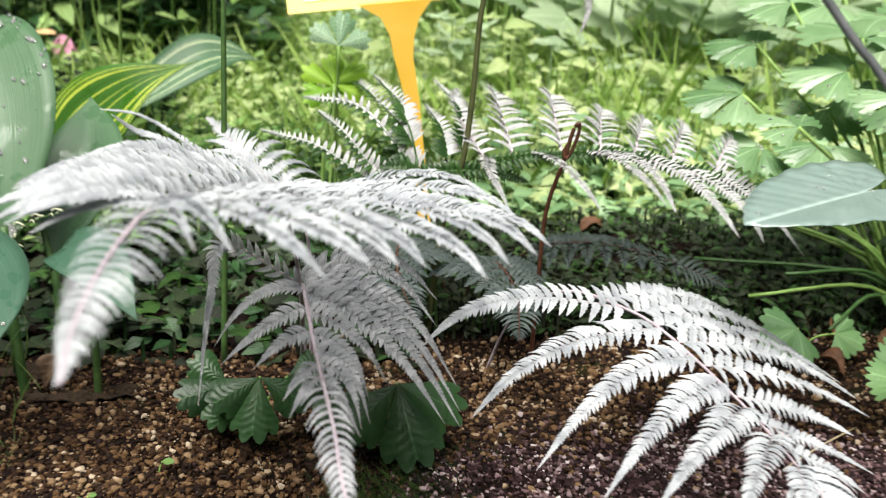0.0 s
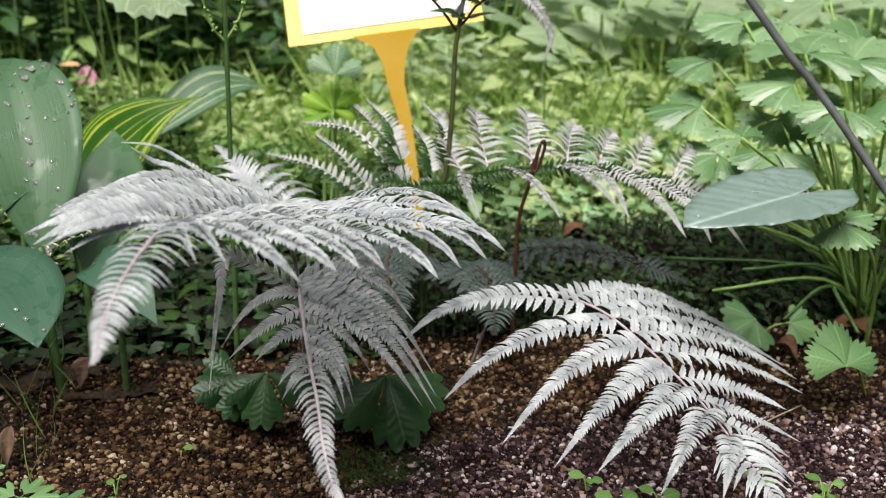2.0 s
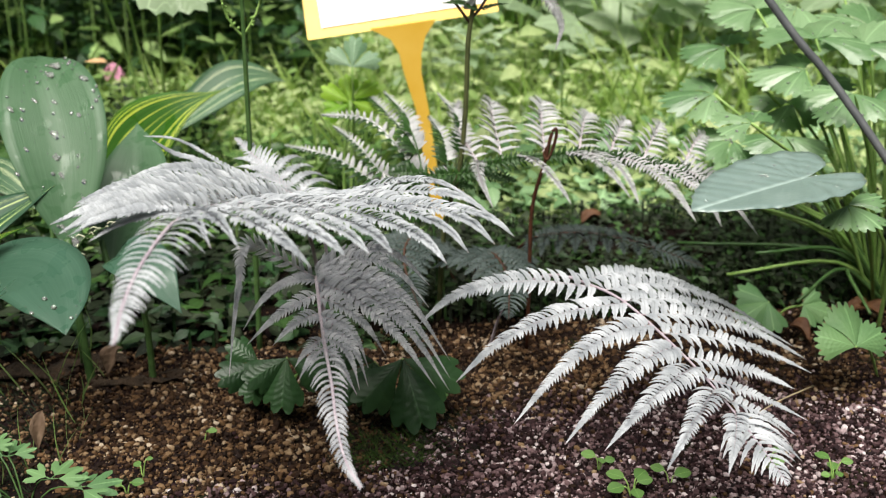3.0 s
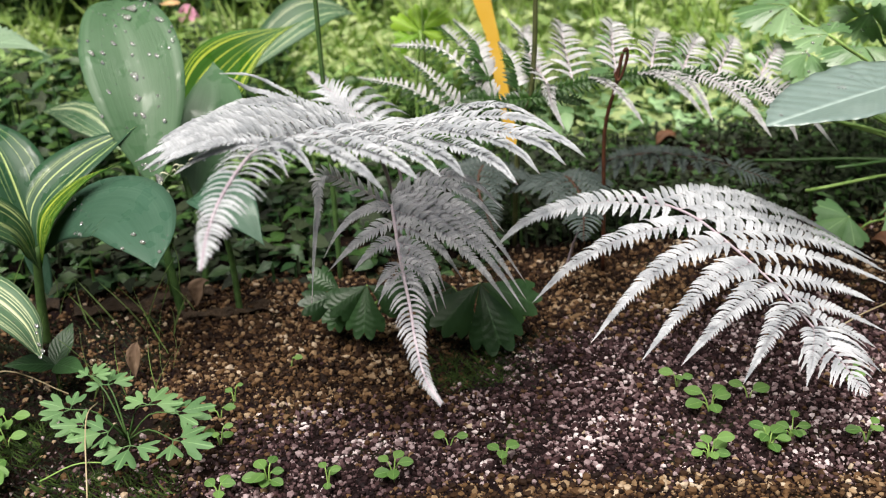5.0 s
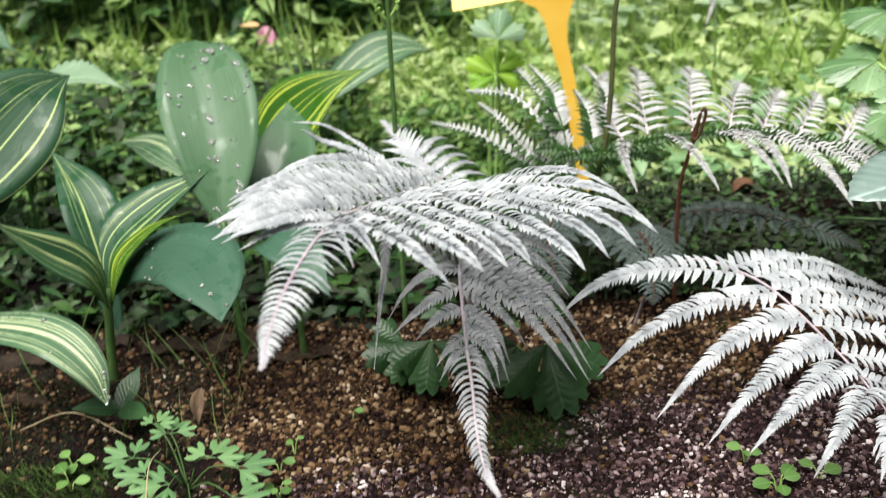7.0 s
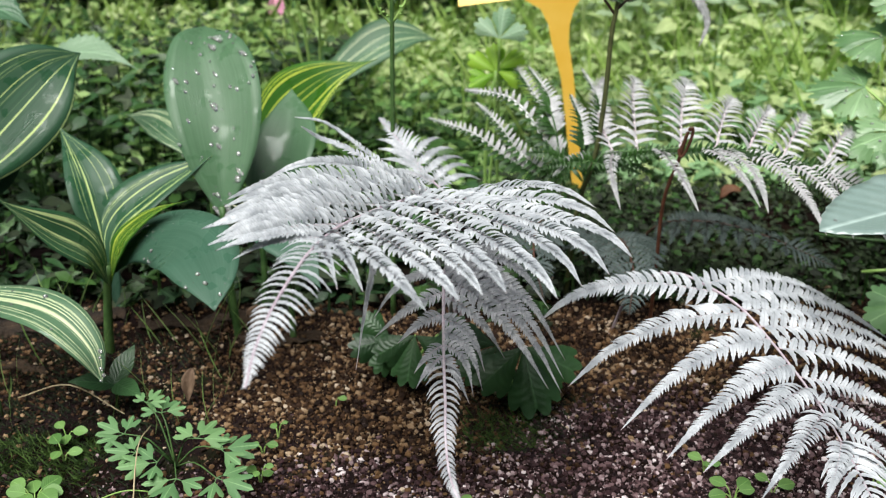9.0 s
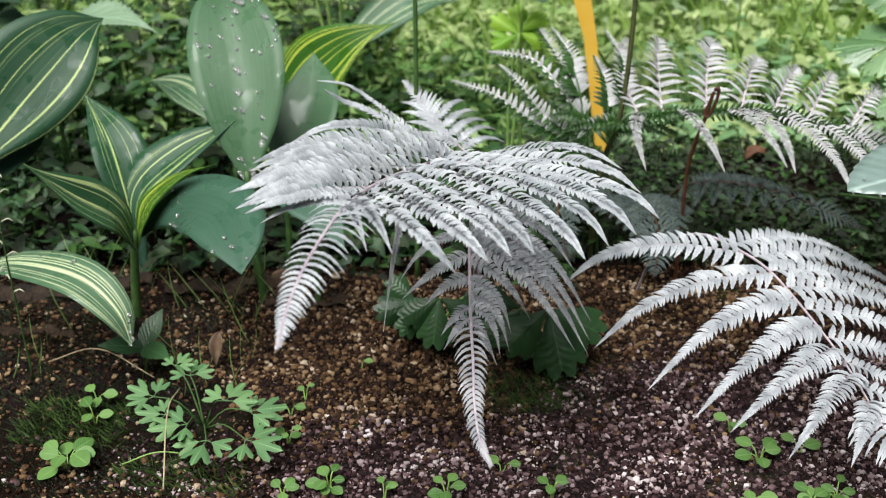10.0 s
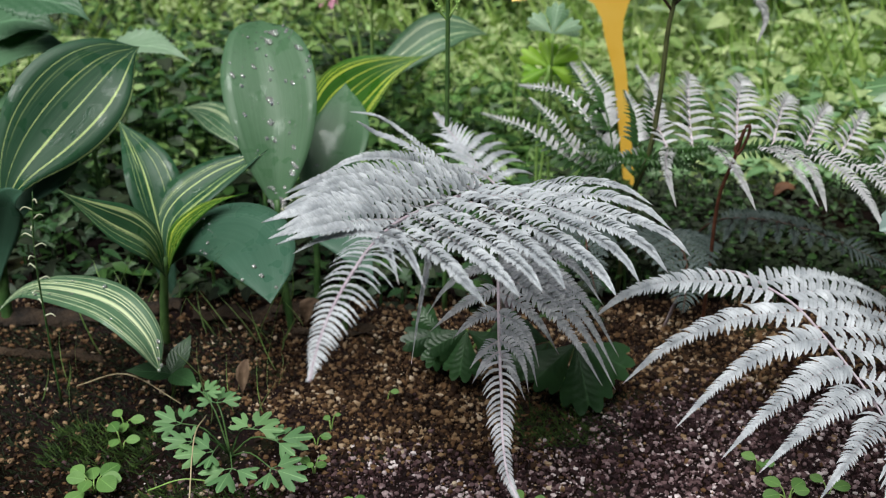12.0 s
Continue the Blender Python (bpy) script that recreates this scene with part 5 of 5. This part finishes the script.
# pink flower far behind
flower = thing("pink_flower", (-0.254, 0.989, 0.0), "small drooping pink flower on a thin stalk", "flower")
g = Geo()
tube(g, [(-0.27, 0.99, 0.0), (-0.275, 0.99, 0.06), (-0.270, 0.99, 0.10), (-0.255, 0.988, 0.083)], 0.0016, 0.001, 12, 6)
part("stalk", g, LIGHT_STALK, flower)
g = Geo()
for k in range(6):
    a = k * pi / 3
    oval(g, (-0.254, 0.988, 0.080), (cos(a) * 0.5, sin(a) * 0.5, -0.85), (cos(a), sin(a), 0.4), 0.03, 0.016, 0.3, -0.1)
part("petals", g, PINK, flower)
g = Geo()
oval(g, (-0.262, 0.985, 0.082), (-1, 0, 0.1), (0, -0.4, 1), 0.028, 0.012, 0.3, 0.1)
part("bract", g, BUFF, flower)


STRAW = simple("dry_straw", (0.30, 0.24, 0.14), (0.52, 0.44, 0.28), 0.7, 150.0)


# ---- small weeds on the grit ----
def rosette(at, count, size, seed, label, mat=LIGHT_LEAF, height=0.012, round_leaf=0.82):
    rnd = random.Random(seed)
    x, y = at
    z = lie(x, y)
    plant = thing("weed_seedling", (x, y, z), label, "weed", "seedlings on the grit")
    for k in range(count):
        a = k * 2.4 + rnd.uniform(-0.3, 0.3)
        tip = Vector((x + cos(a) * size * rnd.uniform(0.2, 0.6), y + sin(a) * size * rnd.uniform(0.2, 0.6), z + height * rnd.uniform(0.4, 1.2)))
        g = Geo()
        tube(g, [(x, y, z - 0.003), tip.lerp(Vector((x, y, z)), 0.5) + Vector((0, 0, 0.002)), tip], 0.0005, 0.0004, 4, 5)
        part("stalk", g, LIGHT_STALK, plant)
        g = Geo()
        ln = size * rnd.uniform(0.7, 1.1)
        oval(g, tip, (cos(a), sin(a), 0.1), (rnd.uniform(-0.2, 0.2), -0.35, 1), ln, ln * round_leaf, 0.12, 0.1, steps=8, blunt=True)
        part("leaf", g, mat, plant)
    return plant


for k, (x, y, n, size) in enumerate(((-0.225, -0.035, 8, 0.019), (-0.228, 0.030, 3, 0.015), (-0.222, 0.008, 3, 0.013), (-0.06, -0.045, 8, 0.012), (-0.092, -0.003, 4, 0.010), (-0.087, -0.053, 4, 0.011),
                                     (-0.055, 0.08, 1, 0.010), (-0.096, 0.027, 2, 0.009), (-0.089, 0.043, 2, 0.007), (0.206, -0.009, 5, 0.015), (0.234, 0.004, 2, 0.013), (0.191, -0.057, 7, 0.012),
                                     (0.228, -0.05, 9, 0.011), (0.245, -0.04, 6, 0.010), (0.194, 0.023, 3, 0.011), (0.012, -0.052, 5, 0.011), (0.045, -0.028, 2, 0.010), (0.075, -0.05, 4, 0.011),
                                     (-0.025, -0.055, 4, 0.010), (0.30, 0.012, 4, 0.010), (0.335, -0.005, 5, 0.011), (0.10, 0.11, 3, 0.008), (-0.30, -0.03, 5, 0.013), (0.285, -0.05, 5, 0.010))):
    rosette((x, y), n, size * 0.78, 60 + k, "little round-leaved weed seedling on the grit")

# a corydalis-like plant with cut leaves
cut = thing("cut_leaved_weed", (-0.150, 0.01, 0.0), "soft grey-green weed with flat finger-cut leaves", "weed")
for k, (x, y, z, s, turn) in enumerate(((-0.161, 0.027, 0.026, 0.015, 1.6), (-0.180, 0.008, 0.022, 0.017, 2.7), (-0.152, -0.017, 0.020, 0.019, 3.6), (-0.137, -0.030, 0.018, 0.019, 4.6), (-0.132, 0.003, 0.024, 0.019, 1.3),
                                        (-0.116, -0.003, 0.021, 0.019, 0.4), (-0.113, -0.028, 0.018, 0.020, 5.9), (-0.172, 0.032, 0.030, 0.012, 1.2), (-0.168, -0.008, 0.020, 0.015, 3.2))):
    g = Geo()
    tube(g, [(-0.150, 0.01, -0.004), (x * 0.5 - 0.075, y * 0.5 + 0.005, z * 0.8), (x, y, z)], 0.0006, 0.0004, 6, 5)
    part("stalk", g, GREEN_STALK, cut)
    for a in (-1.15, 0.0, 1.15):
        g = Geo()
        out = Vector((cos(a + turn), sin(a + turn) * 0.9, 0.10 * sin(5 * a + k)))
        foot = Vector((x, y, z)) + out * (s * 0.22)
        tube(g, [(x, y, z), foot], 0.0004, 0.0003, 3, 5)
        fan(g, foot, out, (0.10 * cos(k * 2.0), -0.50, 1), s * (0.72 if a else 0.90), 3, 0.74, 0.12, 0, 0.55)
        part("leaf", g, CLOVER_LEAF, cut)
pair = thing("broad_seedling", (-0.205, 0.065, 0.0), "low dark green plant with two broad leaves", "weed")
for d in ((-0.7, -0.3, 0.3), (0.6, -0.5, 0.2), (0.2, 0.5, 0.5)):
    g = Geo()
    tube(g, [(-0.205, 0.065, -0.004), (-0.204, 0.064, 0.014), (-0.203, 0.062, 0.024)], 0.0009, 0.0007, 5, 5)
    part("stalk", g, GREEN_STALK, pair)
    g = Geo()
    oval(g, (-0.203, 0.062, 0.024), d, (0, -0.4, 1), 0.030, 0.016, 0.15, 0.15, steps=8)
    part("leaf", g, DARK_LEAF, pair)


def spike(at, pts, label, count, size, seed):
    """A withered flower stalk with small hooked bracts."""
    rnd = random.Random(seed)
    plant = thing("spent_flower_spike", at, label, "plant")
    g = Geo()
    tube(g, pts, 0.0009, 0.0004, 12, 6)
    part("stalk", g, GREEN_STALK, plant)
    for k in range(count):
        q = curve(pts, 0.4 + 0.6 * k / count)
        g = Geo()
        a = k * 2.2 + rnd.uniform(-0.4, 0.4)
        tube(g, [q, q + Vector((cos(a), sin(a) * 0.6, 0.5)) * size, q + Vector((cos(a) * 1.6, sin(a), 0.1)) * size], 0.0006, 0.0004, 6, 5)
        part("bract", g, CREAM, plant)


CREAM = simple("cream_bract", (0.40, 0.42, 0.28), (0.66, 0.66, 0.50), 0.6, 200.0)
spike((-0.282, 0.05, 0), [(-0.282, 0.055, -0.004), (-0.281, 0.052, 0.06), (-0.279, 0.05, 0.12), (-0.273, 0.05, 0.164)], "thin spent flower spike with pale hooked bracts", 12, 0.005, 3)
spike((-0.15, 0.18, 0), [(-0.15, 0.18, -0.004), (-0.148, 0.175, 0.07), (-0.137, 0.17, 0.108), (-0.109, 0.168, 0.121)], "thin spent flower spike bent over the leaves", 14, 0.004, 4)
for k, pts in enumerate(([(-0.277, 0.071, 0.004), (-0.235, 0.062, 0.022), (-0.192, 0.044, 0.012)], [(-0.157, -0.06, 0.004), (-0.166, -0.01, 0.024), (-0.173, 0.038, 0.008)],
                         [(-0.189, -0.038, 0.004), (-0.165, -0.035, 0.012), (-0.136, -0.03, 0.004)], [(0.37, 0.10, 0.004), (0.33, 0.07, 0.010), (0.30, 0.055, 0.004)])):
    g = Geo()
    tube(g, pts, 0.0005, 0.0004, 12, 6)
    tagged(part("straw", g, STRAW if k != 2 else LIGHT_STALK), "thin dry stalk lying over the grit" if k != 2 else "thin green stalk lying over the grit", "straw", "loose stalks")

# dry leaves, bark and russet litter
def litter(at, d, length, width, mat, label, seed, curl=0.5):
    x, y = at
    z = lie(x, y) + 0.004
    dv = Vector(d).normalized() * length
    p = Vector((x, y, z))
    pts = [p, p + dv * 0.33 + Vector((0, 0, 0.006)), p + dv * 0.66 + Vector((0, 0, 0.007)), p + dv + Vector((0, 0, 0.002))]
    ob = part("dead_leaf", blade_geo(pts, width, (0.1, -0.3, 1), 0.35, 0.45, 0.3, seed, 7, 14, curl), mat)
    thicken(ob, 0.0004)
    tagged(ob, label, "leaf", "fallen leaves")


litter((-0.158, 0.075), (0.1, 0.4, 0.7), 0.024, 0.009, DRY, "dry curled buff leaf standing in the grit", 1, 0.6)
litter((-0.13, 0.165), (0.4, 0.2, 0.6), 0.022, 0.012, DRY, "dry papery bud scale on the soil", 2, 0.6)
for k, (x, y) in enumerate(((0.45, 0.215), (0.475, 0.20), (0.43, 0.24), (0.50, 0.18), (0.40, 0.17), (0.30, 0.45), (0.28, 0.43))):
    litter((x, y), (cos(k * 2.1), sin(k * 2.1), 0.05), 0.024, 0.014, RUSSET, "russet dead leaf on dark soil", 10 + k, 0.4)
for k, (x0, y0, x1, y1, r) in enumerate(((-0.40, 0.16, -0.235, 0.185, 0.012), (-0.22, 0.172, -0.12, 0.185, 0.008), (-0.14, 0.16, -0.075, 0.168, 0.006), (-0.36, 0.125, -0.27, 0.11, 0.005))):
    g = Geo()
    pts = [(x0 + (x1 - x0) * u, y0 + (y1 - y0) * u + 0.004 * sin(7 * u + k), lie(x0 + (x1 - x0) * u, y0 + (y1 - y0) * u) + r * 0.35 + 0.002 * sin(11 * u)) for u in (0, 0.25, 0.5, 0.75, 1)]
    tube(g, pts, r, r * 0.7, 60, 16)
    g.v = [(x + 0.004 * noise.noise((x * 120, y * 200, z * 200)), y + 0.009 * noise.noise((x * 55, z * 120, 1.0)), lie(x, y) + (z - lie(x, y)) * 0.45 + 0.005 * noise.noise((x * 50, y * 300, 5.0)) + 0.002 * noise.noise((x * 200, y * 400, 3.0))) for x, y, z in g.v]
    tagged(part("rotting_branch", g, BARK), "weathered brown piece of wood lying on the soil", "wood")

# ---- background greenery ----
def carpet(name, count, box, mats, size, height, label, seed, keep=lambda x, y: True, upright=0.35):
    rnd = random.Random(seed)
    g = Geo()
    for _ in range(count):
        x, y = rnd.uniform(box[0], box[1]), rnd.uniform(box[2], box[3])
        if not keep(x, y):
            continue
        z = rnd.uniform(0.1, 1.0) ** 1.3 * height * (0.65 + 0.7 * noise.noise((x * 4, y * 4, seed)))
        z = max(z, 0.004)
        a = rnd.uniform(0, 6.28)
        ln = size * rnd.uniform(0.5, 1.25)
        up = Vector((rnd.uniform(-0.5, 0.5), rnd.uniform(-0.8, 0.2), 1))
        slot = rnd.randrange(len(mats))
        d = Vector((cos(a), sin(a), rnd.uniform(-0.3, upright)))
        kind = rnd.random()
        if kind < 0.75:
            oval(g, (x, y, z), d, up, ln, ln * rnd.uniform(0.4, 0.7), 0.15, 0.25, slot, 3)
        else:
            lobed(g, (x, y, z), d, up, ln * 0.7, 3, 0.45, 1, rnd.randrange(99), 0.1, slot)
        if rnd.random() < 0.25:
            g.add([(x - 0.0012, y, 0), (x + 0.0012, y, 0), (x + 0.001, y + 0.001, z), (x - 0.001, y + 0.001, z)], [(0, 1, 2, 3)], slot=slot)
    ob = part(name, g, list(mats))
    return tagged(ob, label, "ground cover", kind="stuff")


chance = random.Random(99)


def inside(x, y):
    """Thick cover in the middle of the bed, thinner towards its sides."""
    out = abs(x - 0.12 - 0.03 * y) - 0.52 * (y + 0.6) - 0.15
    return out < 0 or chance.random() < 0.45 * math.exp(-out * 1.2)


carpet("weed_carpet", 62000, (-2.2, 2.5, 0.60, 2.2), (WEED_LEAF, WEED_MID, WEED_LEAF), 0.017, 0.10, "bright green low weeds covering the ground", 71, inside)
carpet("far_weeds", 7500, (-3.2, 4.0, 2.0, 4.6), (WEED_LEAF, BED_LEAF, WEED_SHADED), 0.06, 0.15, "green leafy undergrowth further back", 72, inside)
carpet("side_weeds", 9000, (-2.4, 2.6, -2.2, 0.6), (WEED_MID, WEED_SHADED, LIGHT_LEAF), 0.028, 0.05, "low green weeds round the bed", 79, lambda x, y: abs(x - 0.08) > 0.62 + 0.06 * sin(9 * y) or y < -0.75 + 0.05 * sin(8 * x))
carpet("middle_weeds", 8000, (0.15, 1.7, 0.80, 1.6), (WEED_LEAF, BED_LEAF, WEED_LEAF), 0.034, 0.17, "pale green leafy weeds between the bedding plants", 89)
carpet("near_weeds", 3600, (-0.5, 0.16, 0.42, 0.75), (WEED_MID, LIGHT_LEAF, WEED_SHADED, WEED_SHADED), 0.018, 0.06, "low green weeds behind the ferns", 73)
# herbs and weeds round the lilies: overhead shade is painted by dark leaf colours
carpet("shaded_herbs", 6000, (-0.62, -0.10, 0.46, 0.95), (WEED_SHADED, SHADE_MOSS, WEED_MID, WEED_SHADED, DARK_LEAF), 0.022, 0.10, "soft green herbs behind the lilies, darkened in colour for shade", 78)
carpet("shade_weeds", 2200, (-0.5, 0.10, 0.20, 0.45), (WEED_SHADED, SHADE_MOSS, DARK_LEAF, SHADE_MOSS), 0.018, 0.05, "small weeds under the lilies, shade put into their colours", 74)
carpet("right_weeds", 2600, (0.10, 0.8, 0.46, 0.78), (WEED_LEAF, MID_LEAF), 0.024, 0.07, "green weeds behind the fern", 75)
# the shade under fern and leaves is painted by this moss colour
carpet("dark_undergrowth", 7000, (0.10, 0.60, 0.24, 0.47), (SHADE_MOSS, SHADE_MOSS, SHADE_MOSS, WEED_SHADED), 0.009, 0.040, "mossy undergrowth with deep shade put into its colour", 76)


def blades(name, count, box, length, label, seed, lean=0.4, wide=0.0042, mat=GRASS):
    rnd = random.Random(seed)
    g = Geo()
    for _ in range(count):
        x, y = rnd.uniform(box[0], box[1]), rnd.uniform(box[2], box[3])
        a = rnd.uniform(0, 6.28)
        ln = length * rnd.uniform(0.5, 1.2)
        oval(g, (x, y, lie(x, y) - 0.003), (cos(a) * lean, sin(a) * lean, 1), (cos(a + 1.5), sin(a + 1.5), 0.1), ln, wide * rnd.uniform(0.6, 1.3), 0.2, 0.3, 0, 4)
    return tagged(part(name, g, mat), label, "grass", kind="stuff")


blades("grass", 800, (0.30, 1.3, 0.68, 1.3), 0.15, "thin bright grass among the weeds", 81)
blades("weed_stems", 2000, (-0.7, 0.6, 0.58, 1.7), 0.11, "upright soft green stems among the weeds", 83, 0.5, 0.005)
blades("moss", 900, (-0.27, -0.20, -0.015, 0.03), 0.012, "cushion of fine green moss on the soil", 84, 0.9, 0.0012, MOSS)
blades("moss", 700, (-0.19, -0.11, -0.055, -0.025), 0.011, "cushion of fine green moss on the soil", 85, 0.9, 0.0012, MOSS)
# moss whose near-black colour paints the shade on the soil
blades("dark_moss", 15000, (-0.42, -0.15, -0.10, 0.17), 0.009, "thin moss over the damp soil, darkened in colour for shade", 87, 1.0, 0.0013, SHADE_MOSS)
blades("dark_moss", 1500, (0.03, 0.12, 0.03, 0.10), 0.009, "thin moss under the fern, its colour darkened for shade", 88, 1.0, 0.0013, SHADE_MOSS)
blades("moss", 700, (0.04, 0.09, 0.035, 0.075), 0.012, "cushion of fine green moss on the soil", 86, 0.9, 0.0012, MOSS)
blades("fine_grass", 45, (-0.30, -0.13, 0.04, 0.2), 0.055, "fine green grass on the grit", 82, 0.45, 0.0012, WEED_MID)


def bed_plant(seed):
    rnd = random.Random(seed)
    leaves = []
    for k in range(7):
        a = k * 0.9 + rnd.uniform(-0.3, 0.3)
        r = rnd.uniform(0.02, 0.10)
        leaves.append(((cos(a) * r, sin(a) * r, rnd.uniform(0.12, 0.20)), (cos(a), sin(a), rnd.uniform(-0.25, 0.1)), rnd.uniform(0.06, 0.09)))
    return leafy("bed_plant", (0, 0, 0), leaves, BED_LEAF, LIGHT_STALK, "green bedding plant with broad wet lobed leaves", "plant", "bedding plants", 0.003, 3, 0.4, 3, seed, face=(0, -0.45, 0.85))


# leaves added to fill a dark gap, with shade in their colours
carpet("dark_shrub", 5000, (-0.75, 0.02, 1.05, 1.7), (WEED_SHADED, DARK_LEAF, WEED_MID), 0.045, 0.36, "leafy filler behind the weeds, added to darken a shaded gap", 77)
variants = [bed_plant(90 + k) for k in range(4)]
rnd = random.Random(8)
spots = [(rnd.uniform(0.30, 2.2), 0.95 + 2.2 * rnd.random() ** 1.4) for _ in range(110)] + [(rnd.uniform(-1.3, -0.1), rnd.uniform(1.5, 3.0)) for _ in range(30)]
for k, (x, y) in enumerate(spots):
    m = pose(x, y, 0.0, 0, 0, rnd.uniform(-45, 45))
    if k < 4:
        variants[k].matrix_basis = m
    else:
        copy_thing(variants[k % 4], m)

# dark ring for the woods behind, added unseen elsewhere to block low sky light
g = Geo()
arc = [(6.0 * cos(a), 6.0 * sin(a)) for a in np.linspace(0, 2 * pi, 49)]
g.add([(x, y, z) for x, y in arc for z in (-0.1, 4.5)], [(2 * k, 2 * k + 2, 2 * k + 3, 2 * k + 1) for k in range(48)])
hedge = part("backdrop", g, simple("light_block_green", (0.012, 0.03, 0.008), (0.05, 0.10, 0.03), 0.9, 3.0, 0.5, 0.05))
thicken(hedge, 0.2)
tagged(hedge, "plain dark green ring for the woods, mostly unseen, added to block low sky light", "hedge", kind="structure")

# plants that show between and behind the lilies
tall = thing("toothed_plant", (-0.46, 0.36, 0), "tall plant with large dark toothed leaves behind the lilies", "plant")
for k, (pts, w) in enumerate((([(-0.442, 0.33, 0.221), (-0.384, 0.32, 0.221), (-0.348, 0.315, 0.216), (-0.325, 0.31, 0.202)], 0.050), ([(-0.466, 0.35, 0.155), (-0.417, 0.34, 0.170), (-0.383, 0.335, 0.176), (-0.350, 0.33, 0.174)], 0.055),
                              ([(-0.471, 0.37, 0.175), (-0.422, 0.36, 0.191), (-0.395, 0.355, 0.190), (-0.373, 0.35, 0.182)], 0.055), ([(-0.45, 0.34, 0.110), (-0.41, 0.31, 0.135), (-0.38, 0.29, 0.138), (-0.35, 0.28, 0.125)], 0.050))):
    g = Geo()
    tube(g, [(-0.46, 0.36, -0.01), (-0.468, 0.36, 0.10), pts[0]], 0.0022, 0.0014, 10, 6)
    part("stalk", g, GREEN_STALK, tall)
    ob = part("leaf", blade_geo(pts, w, (0.1, -0.45, 0.9), 0.2, 0.4, 0.12, k, steps=44, saw=0.16), TOOTH_LEAF, tall)
    thicken(ob, 0.0004)
saw = thing("saw_leaved_plant", (-0.37, 0.38, 0), "pale green long leaf with a toothed rim", "plant")
g = Geo()
tube(g, [(-0.37, 0.38, -0.01), (-0.372, 0.375, 0.10), (-0.360, 0.36, 0.155)], 0.002, 0.0014, 10, 6)
part("stalk", g, GREEN_STALK, saw)
ob = part("leaf", blade_geo([(-0.360, 0.36, 0.155), (-0.308, 0.35, 0.173), (-0.274, 0.34, 0.173), (-0.245, 0.33, 0.162)], 0.040, (0.1, -0.35, 0.95), 0.15, 0.35, 0.12, 8, steps=44, saw=0.2), BROAD_LEAF, saw)
thicken(ob, 0.0004)
threefold("lobed_plant", (0.062, 0.43, 0), [((0.058, 0.39, 0.182), (0.05, 0.2, 0.9), 0.030)], BROAD_LEAF, "grey-green plant with fan-shaped toothed leaves", seed=44, stalk=0.0016, joined=True, teeth=4, spread=0.5, face=(0, -0.85, 0.5))
threefold("lobed_plant", (0.050, 0.41, 0), [((0.056, 0.40, 0.148), (-0.75, 0.1, 0.6), 0.030), ((0.056, 0.40, 0.150), (0.75, 0.1, 0.5), 0.030), ((0.054, 0.40, 0.140), (0.0, -0.2, 0.8), 0.026)], LIME_LEAF, "bright yellow-green plant with lobed leaves", seed=46, stalk=0.0016, joined=True, teeth=3, spread=0.42, face=(0, -0.8, 0.55))
leafy("broad_leaved_plant", (-0.13, 0.56, 0), [((-0.12, 0.52, 0.245), (0.8, -0.2, -0.35), 0.055), ((-0.16, 0.55, 0.25), (-0.7, -0.3, 0.0), 0.05), ((-0.2, 0.6, 0.26), (-0.3, -0.6, 0.0), 0.05)], BED_LEAF, LIGHT_STALK,
      "tall plant with broad grey-green leaves", seed=45, stalk=0.002, depth=0.15, face=(0, -0.4, 0.9))
